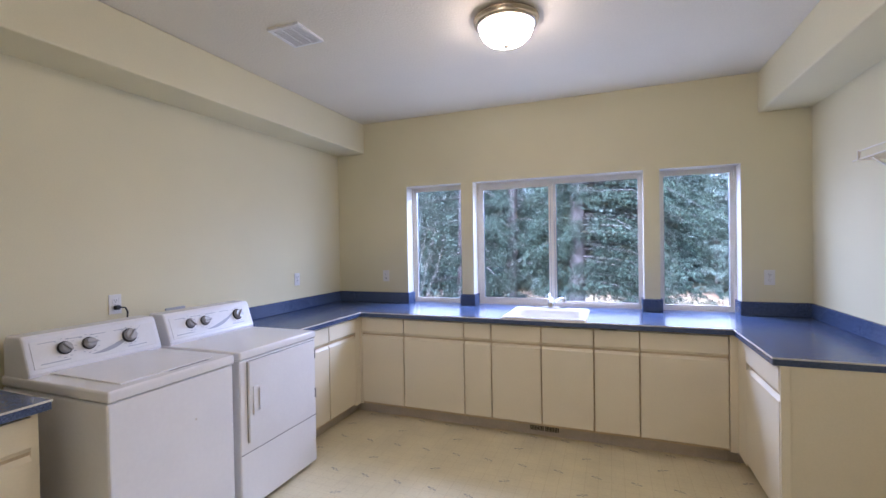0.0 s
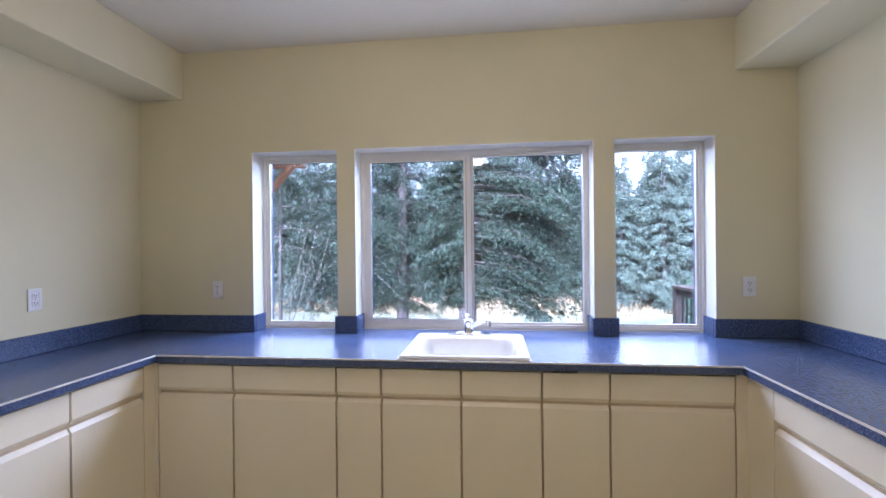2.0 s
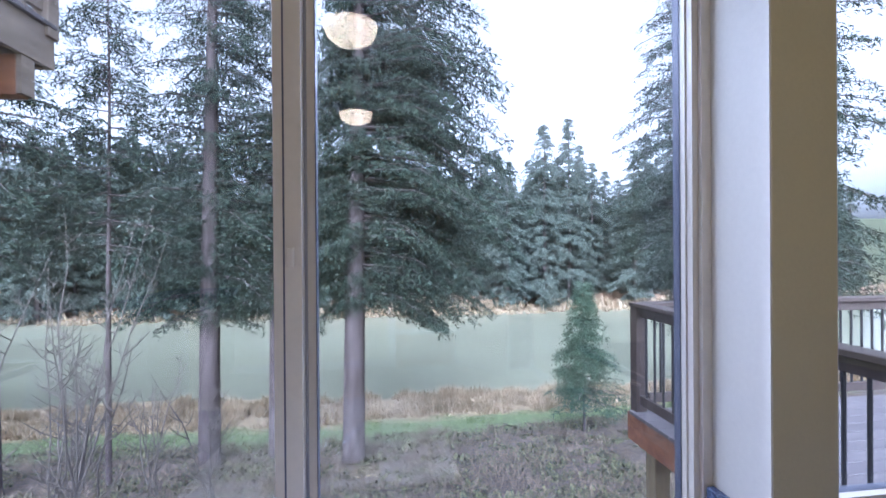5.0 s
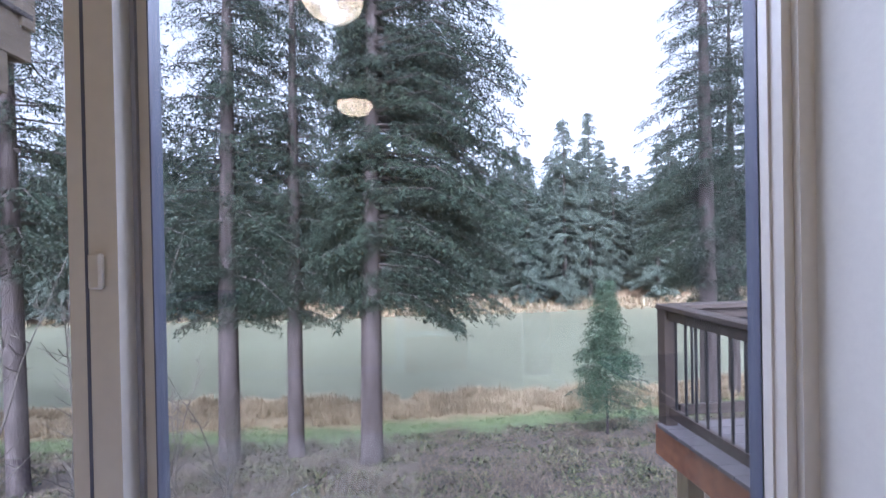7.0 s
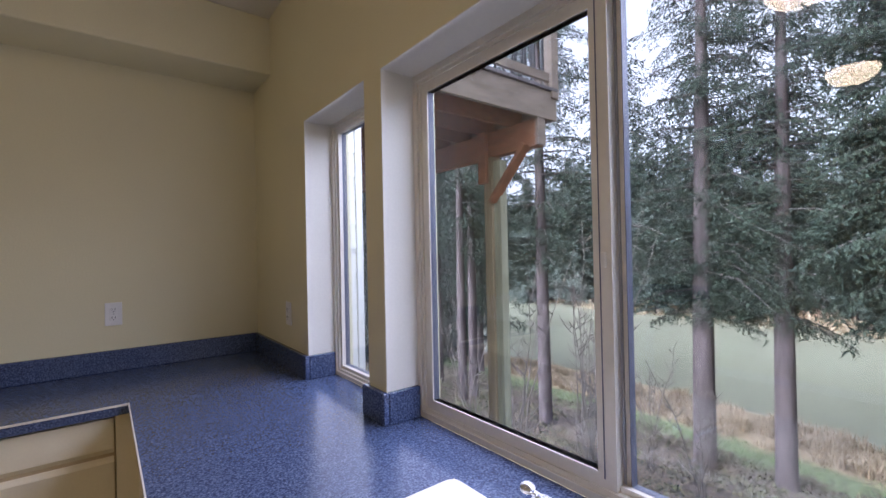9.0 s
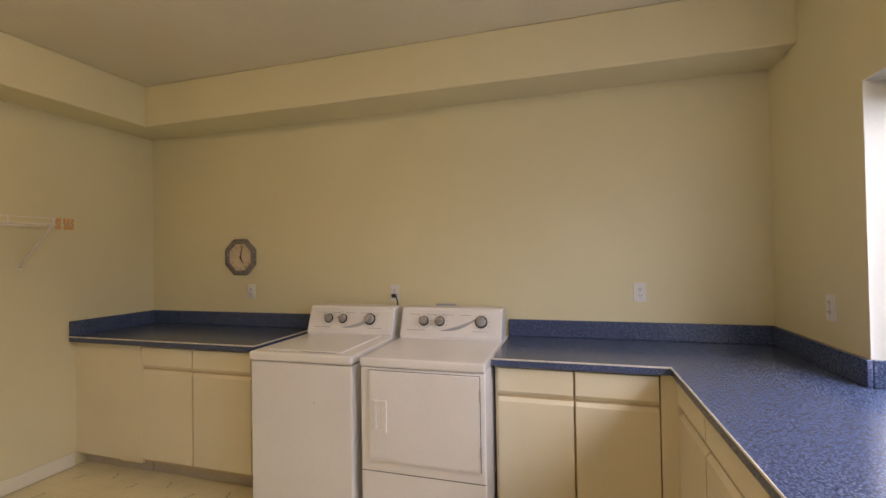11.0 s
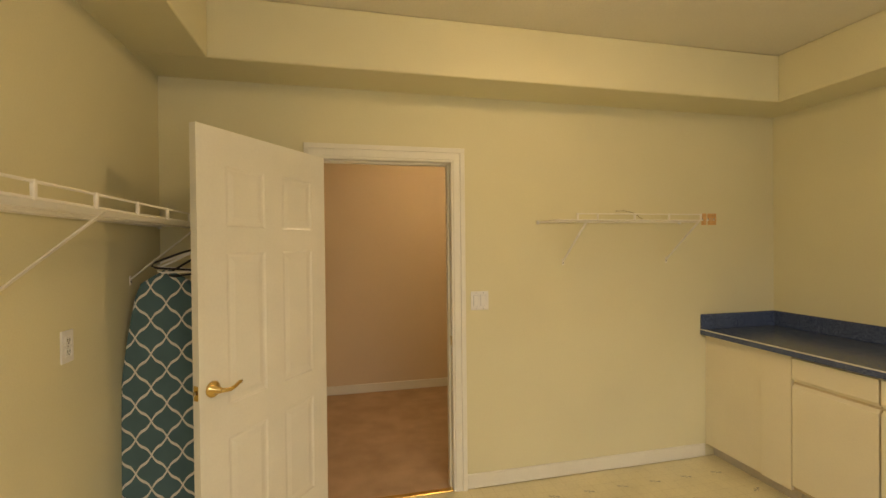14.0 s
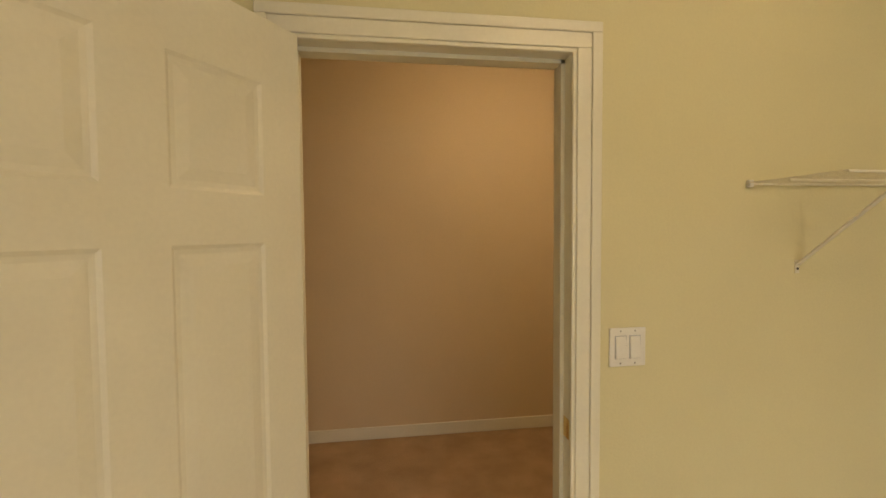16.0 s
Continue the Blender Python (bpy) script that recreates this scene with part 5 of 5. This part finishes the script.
M["needles"] = needle_mat("fir_needles", (0.016, 0.028, 0.021), (0.050, 0.071, 0.044))
# paler, greyer needles: the haze over the pond is put into their colour
M["hazyneedles"] = needle_mat("hazy_fir_needles", (0.066, 0.088, 0.072), (0.140, 0.165, 0.130))
M["cedarneedles"] = needle_mat("young_fir_needles", (0.022, 0.046, 0.030), (0.075, 0.118, 0.066))


def sprays(p0, direction, length, droop, rnd, density, leaf, hang=0.55):
    """One bough: quads of needle sprays set along side twigs, hanging a little. Returns an (n, 4, 3) array and the bough's axis points."""
    d = np.array(direction, float)
    side = np.array((-d[1], d[0], 0.0))
    side /= np.linalg.norm(side) + 1e-9
    out, axis_pts = [], []
    n = max(3, int(length * density))
    s = (np.arange(n) + rnd.random(n)) / n
    s = 0.12 + 0.88 * s
    c = p0 + d * (s * length)[:, None] + np.array((0, 0, 1.0)) * (-droop * length * s ** 2)[:, None]
    reach = 0.22 + 0.23 * length * (1 - 0.85 * s) * np.minimum(1, s * 3)
    k = 10
    sg = rnd.uniform(-1, 1, (n, k))
    ctr = c[:, None, :] + side * (sg * reach[:, None])[:, :, None] + np.array((0, 0, 1.0)) * (-np.abs(sg) * reach[:, None] * 0.35 - hang * rnd.random((n, k)) ** 2 * 0.8)[:, :, None]
    ctr = ctr + d * (np.abs(sg) * reach[:, None] * 0.5)[:, :, None]
    ctr = ctr.reshape(-1, 3)
    m = len(ctr)
    lng = leaf * rnd.uniform(0.6, 1.5, m)
    wid = lng * rnd.uniform(0.12, 0.27, m)
    u = d[None] * rnd.uniform(-0.2, 0.8, (m, 1)) + side[None] * (np.sign(sg).reshape(-1, 1) * rnd.uniform(0.1, 1.0, (m, 1)))
    u = u + np.array((0, 0, -1.0)) * rnd.uniform(0.1, 1.1, (m, 1)) + rnd.normal(size=(m, 3)) * 0.35
    u /= np.linalg.norm(u, axis=1)[:, None]
    r = rnd.normal(size=(m, 3))
    r[:, 2] *= 0.6
    v = np.cross(u, r)
    v /= np.linalg.norm(v, axis=1)[:, None] + 1e-9
    a, b = u * (lng / 2)[:, None], v * (wid / 2)[:, None]
    quads = np.stack((ctr - a - b * 0.7, ctr - a * 0.1 - b, ctr + a, ctr - a * 0.1 + b), axis=1)
    return quads, [tuple(p0), tuple(p0 + d * length * 0.5 + np.array((0, 0, -droop * length * 0.25))), tuple(p0 + d * length + np.array((0, 0, -droop * length)))]


def quads_mesh(name, quads, mat):
    q = np.concatenate(quads).astype(np.float32)
    n = len(q)
    me_ = bpy.data.meshes.new(name)
    me_.vertices.add(n * 4)
    me_.vertices.foreach_set("co", q.reshape(-1))
    me_.loops.add(n * 4)
    me_.loops.foreach_set("vertex_index", np.arange(n * 4, dtype=np.int32))
    me_.polygons.add(n)
    me_.polygons.foreach_set("loop_start", np.arange(0, n * 4, 4, dtype=np.int32))
    me_.polygons.foreach_set("loop_total", np.full(n, 4, dtype=np.int32))
    me_.update(calc_edges=True)
    me_.materials.append(mat)
    return me_


def fir(name, x, y, dia, height, low, spread, label, seed, lean=0.0, density=11.0, leaf=0.17, mat="needles", sector=None, whorl=0.42, per=5, wide_low=1.0, droop=0.28, taper=0.75, column=1.0):
    """A tall fir: tapered trunk, limbs and a crown of drooping boughs from height low upwards (heights above its foot)."""
    rnd = np.random.default_rng(seed)
    z0 = ground_z(x, y) - 0.25
    e = empty(name, x, y, z0)
    tagged(e, label, "tree")
    pts = [(0, 0, 0), (0, 0, 0.5), (lean * 0.2, 0, height * 0.25), (lean * 0.5, 0.05, height * 0.5), (lean * 0.8, 0.1, height * 0.75), (lean, 0, height)]
    rad = [dia * 0.68, dia * 0.53, dia * 0.46, dia * 0.34, dia * 0.2, 0.02]
    bm = bmesh.new()
    rings = []
    for p, r in zip(pts, rad):
        rings.append([bm.verts.new((p[0] + r * (1 + 0.06 * math.sin(k * 2.3 + seed)) * math.cos(k * math.pi / 8), p[1] + r * math.sin(k * math.pi / 8), p[2])) for k in range(16)])
    for u, v in zip(rings, rings[1:]):
        for k in range(16):
            bm.faces.new((u[k], u[(k + 1) % 16], v[(k + 1) % 16], v[k]))
    quads, limbs = [], bmesh.new()
    z = low
    while z < height - 0.4:
        s = (z - low) / (height - low)
        cut = 0.45 + 0.55 * min(1, s / 0.10)
        for k in range(per):
            az = rnd.uniform(0, 2 * math.pi)
            ln = spread * (1 - s) ** taper * rnd.uniform(0.55, 1.1) * (cut if wide_low == 1.0 else 1.0) + 0.25
            if sector and abs((az - sector[0] + math.pi) % (2 * math.pi) - math.pi) < sector[1]:
                ln = sector[2] * (1 - s) ** column * rnd.uniform(0.6, 1.05) * (0.6 + 0.4 * min(1, (z - low) / 4.0))
            elif rnd.random() < 0.12:
                continue
            elif sector:
                ln *= 0.62
            if low > 5 and abs((az + math.pi / 2 + math.pi) % (2 * math.pi) - math.pi) < 0.75:     # boughs on the side of the clearing are few and short
                if rnd.random() < 0.65:
                    continue
                ln *= 0.5
            el = 0.10 + 0.35 * s + rnd.normal() * 0.08
            dr = (math.cos(az) * math.cos(el), math.sin(az) * math.cos(el), math.sin(el))
            p0 = np.array((lean * z / height, 0, z + rnd.uniform(-0.2, 0.2)))
            q, ax = sprays(p0, dr, ln, droop * (1 - 0.5 * s) + 0.1 * rnd.random() + math.sin(el), rnd, density * (1 if z < 20 else 0.45), leaf)
            quads.append(q)
            if ln > 0.9 and z < 26:
                tube(limbs, ax, 0.012 + 0.009 * ln, 4, 0.006)
        z += whorl * rnd.uniform(0.7, 1.3)
    part("trunk", bm, M["bark"], e, smooth=True)
    part("limbs", limbs, M["bark"], e)
    crown = new("crown", quads_mesh("crown", quads, M[mat]))
    crown.parent = e
    return e


TALL = "tall dark fir with a bare furrowed lower trunk by the pond"
fir("fir_tree", -4.68, 18.0, 0.76, 27, 6.4, 4.2, TALL, 11, 0.3, per=8)
fir("fir_tree", -2.2, 18.6, 0.62, 25, 6.4, 3.8, TALL, 12, 0.2, per=8)
fir("fir_tree", 1.05, 17.4, 0.84, 29, 6.7, 4.6, "large fir with long drooping boughs by the pond", 13, 0.5, per=16, density=13, sector=(0.05, 0.95, 7.4), droop=0.30, leaf=0.20, column=0.32)
fir("fir_tree", -10.45, 15.4, 0.60, 26, 8.0, 4.0, TALL, 14, -0.2, per=5)
fir("fir_tree", -7.35, 16.2, 0.20, 19, 8.2, 2.9, "slim young fir with a thin bare trunk", 21, 0.1, per=5)
fir("fir_tree", -13.3, 12.8, 0.42, 24, 8.5, 3.4, TALL, 15, per=4)
fir("fir_tree", -13.85, 14.0, 0.44, 25, 7.5, 3.6, TALL, 22, per=4)
fir("fir_tree", -17.5, 14.5, 0.60, 26, 5.5, 4.4, TALL, 16, per=5, density=7, leaf=0.24)
fir("fir_tree", -21.0, 21.0, 0.60, 26, 4.0, 4.6, TALL, 19, per=5, density=7, leaf=0.24)
fir("fir_tree", 17.9, 20.6, 0.80, 30, 7.0, 4.2, "large fir behind the deck railing", 17, per=6)
fir("fir_tree", 16.8, 13.2, 0.78, 28, 5.0, 3.8, "large mossy fir close behind the deck", 20, per=5)
fir("fir_tree", 22.0, 24.0, 0.6, 26, 5.0, 4.0, TALL, 18, per=5, density=7, leaf=0.24)
fir("young_fir", 11.4, 18.4, 0.12, 7.4, 1.9, 1.65, "young green fir sapling on the slope", 31, mat="cedarneedles", leaf=0.15, density=13, whorl=0.26, per=9, droop=0.0, wide_low=2.0, taper=1.0)
fir("young_fir", -19.8, 64.5, 0.3, 9.0, 0.3, 4.2, "bushy young fir on the far bank", 32, mat="cedarneedles", leaf=0.5, density=5, whorl=0.45, per=6)

for k, (tx, ty) in enumerate(((-25, 12.5), (-29, 17.5), (-27, 23.0), (-34, 27.0), (-36, 20.0), (-32, 12.0), (-39, 34.0))):
    fir("fir_tree", tx, ty, 0.5, 20 + k, 0.6, 4.6, "dense fir low-branched at the edge of the wood", 70 + k, density=4.5, leaf=0.42, per=5, whorl=0.55)

# far wood across the pond: a few trees, copied
far = []
for k in range(4):
    t = fir("far_fir", -60 + 12 * k, 68 + k, 0.6, 22 + 2 * k, 1.0, 5.8 - 0.3 * k, "conifer in the wood across the pond", 50 + k, mat="hazyneedles", density=5.2, leaf=0.46, whorl=0.72, per=7, droop=0.2, taper=0.55)
    t["group"] = "wood across the pond"
    far.append(t)
count = 0
for row, (yy, step, n) in enumerate(((67.5, 4.6, 24), (73, 4.2, 34), (80, 4.4, 38), (90, 5.0, 38), (104, 6.0, 38))):
    for i in range(n):
        x = -75 + 170 * (i + random.uniform(0.1, 0.9)) / n
        y = yy + random.uniform(-2.0, 2.5) - 0.10 * max(0, -x - 12)
        if row == 0 and (random.random() < 0.45 or 6 < x < 20):
            continue
        sc = random.uniform(0.74, 1.04) * (1.0 if x < 60 else 0.85)
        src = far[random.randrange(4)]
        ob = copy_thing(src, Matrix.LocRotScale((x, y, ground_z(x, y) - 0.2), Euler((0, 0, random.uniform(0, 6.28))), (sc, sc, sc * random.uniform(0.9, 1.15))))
        count += 1


# bare alder whips by the deck
def bare_shrub(x, y, h, stems, seed, label, lean=1.0):
    rnd = random.Random(seed)
    e = empty("bare_shrub", x, y, ground_z(x, y) - 0.1)
    tagged(e, label, "shrub")
    for s in range(stems):
        bm_ = bmesh.new()
        az, lean_ = rnd.uniform(0, 6.28), lean * rnd.uniform(0.05, 0.35)
        hh = h * rnd.uniform(0.6, 1.0)
        pts_ = [Vector((0.25 * math.cos(az), 0.25 * math.sin(az), 0))]
        for i in range(1, 7):
            f = i / 6
            pts_.append(Vector((math.cos(az) * lean_ * hh * f ** 1.3 + rnd.uniform(-0.08, 0.08), math.sin(az) * lean_ * hh * f ** 1.3 + rnd.uniform(-0.08, 0.08), hh * f)))
        tube(bm_, pts_, 0.030, 6, 0.007)
        for i in range(11):
            f = rnd.uniform(0.2, 0.97)
            k = min(5, int(f * 6))
            p = pts_[k].lerp(pts_[k + 1], f * 6 - k)
            a2 = rnd.uniform(0, 6.28)
            l2 = rnd.uniform(0.35, 1.0) * (1.15 - f) * 1.6
            q = p + Vector((math.cos(a2) * l2 * 0.8, math.sin(a2) * l2 * 0.8, l2 * 0.75))
            mid_ = (p + q) / 2 + Vector((0, 0, -0.05))
            tube(bm_, [p, mid_, q], 0.015, 4, 0.005)
            for j in range(2):
                q2 = mid_ + Vector((rnd.uniform(-0.35, 0.35), rnd.uniform(-0.35, 0.35), rnd.uniform(0.1, 0.45)))
                tube(bm_, [mid_, q2], 0.009, 3, 0.004)
        part("stem", bm_, M["twig"], e)


bare_shrub(-4.4, 9.6, 8.0, 4, 1, "leafless grey alder shrub on the slope")
bare_shrub(-6.6, 12.5, 7.0, 5, 2, "leafless grey alder shrub on the slope")
bare_shrub(-5.6, 8.2, 6.5, 4, 3, "leafless grey alder shrub near the deck post")
bare_shrub(-5.0, 14.2, 5.0, 5, 4, "leafless grey alder shrub on the slope")
bare_shrub(-9.0, 9.5, 6.0, 5, 5, "leafless grey alder shrub on the slope")
bare_shrub(-3.3, 8.3, 5.6, 3, 7, "leafless grey alder shrub on the slope")
bare_shrub(-5.2, 10.8, 6.4, 4, 8, "leafless grey alder shrub on the slope")
bare_shrub(-8.1, 16.0, 6.8, 4, 9, "clump of slender leafless saplings on the slope", 0.25)
bare_shrub(-2.6, 12.6, 4.6, 5, 6, "leafless arching shrub on the slope")


# ================= ground cover =================
def tufts(name, label, boxes, count_, hgt, blades, width, mat, seed, lean_=0.5, flat=0.1):
    rnd = np.random.default_rng(seed)
    allq = []
    for (x0, x1, y0, y1), cnt in zip(boxes, count_):
        px, py = rnd.uniform(x0, x1, cnt), rnd.uniform(y0, y1, cnt)
        clump = np.array([noise.noise((a_ * 0.55, b_ * 0.9, seed)) for a_, b_ in zip(px, py)])
        keep = clump > -0.22
        px, py, clump = px[keep], py[keep], np.repeat(clump[keep], blades)
        pz = np.array([ground_z(a_, b_) for a_, b_ in zip(px, py)]) - 0.03
        base = np.repeat(np.stack((px, py, pz), 1), blades, 0)
        n_ = len(base)
        base[:, :2] += rnd.normal(0, 0.10, (n_, 2))
        az = rnd.uniform(0, 6.283, n_)
        ln = hgt * rnd.uniform(0.4, 1.2, n_) * np.clip(0.85 + 1.1 * clump, 0.35, 1.6)
        ti = rnd.uniform(flat, 1.0, n_) * lean_
        tip = base + np.stack((np.cos(az) * ln * ti, np.sin(az) * ln * ti, ln * np.sqrt(np.maximum(0.05, 1 - ti ** 2))), 1)
        mid_ = (base + tip) / 2 + np.array((0, 0, 1)) * (ln * 0.12)[:, None]
        sd = np.stack((-np.sin(az), np.cos(az), 0 * az), 1) * (width / 2)
        allq.append(np.stack((base - sd, base + sd, mid_ + sd * 0.8, mid_ - sd * 0.8), 1))
        allq.append(np.stack((mid_ - sd * 0.8, mid_ + sd * 0.8, tip + sd * 0.1, tip - sd * 0.1), 1))
    ob_ = new(name, quads_mesh(name, allq, mat))
    tagged(ob_, label, "ground cover", kind="stuff")


M["reed"] = needle_mat("dry_reed", (0.27, 0.20, 0.12), (0.52, 0.42, 0.28))
M["bramble"] = needle_mat("brown_bramble", (0.040, 0.030, 0.024), (0.26, 0.205, 0.145))
M["leaf"] = needle_mat("bramble_leaf", (0.025, 0.030, 0.018), (0.17, 0.165, 0.085))
M["grass"] = needle_mat("short_grass", (0.12, 0.165, 0.065), (0.22, 0.27, 0.12))
tufts("dry_reeds", "tan dry reeds along the near shore", [(-26, 34, 22.9, 27.6)], [6200], 0.6, 9, 0.05, M["reed"], 21, 0.9)
tufts("far_reeds", "tan dry reeds along the far shore", [(-70, 90, 61, 66)], [2600], 1.2, 6, 0.22, M["reed"], 22, 0.9)
tufts("brambles", "brown leafless brambles on the slope", [(-22, 26, 3.5, 20.5)], [14000], 0.62, 5, 0.018, M["bramble"], 23, 1.0, 0.78)
tufts("bramble_leaves", "low dull green leaves among the brambles", [(-22, 26, 3.5, 20.5)], [13000], 0.20, 5, 0.11, M["leaf"], 24, 1.0, 0.5)
tufts("grass_strip", "short green grass strip above the reeds", [(-26, 34, 20.3, 23.0)], [4500], 0.10, 6, 0.035, M["grass"], 25, 0.7)
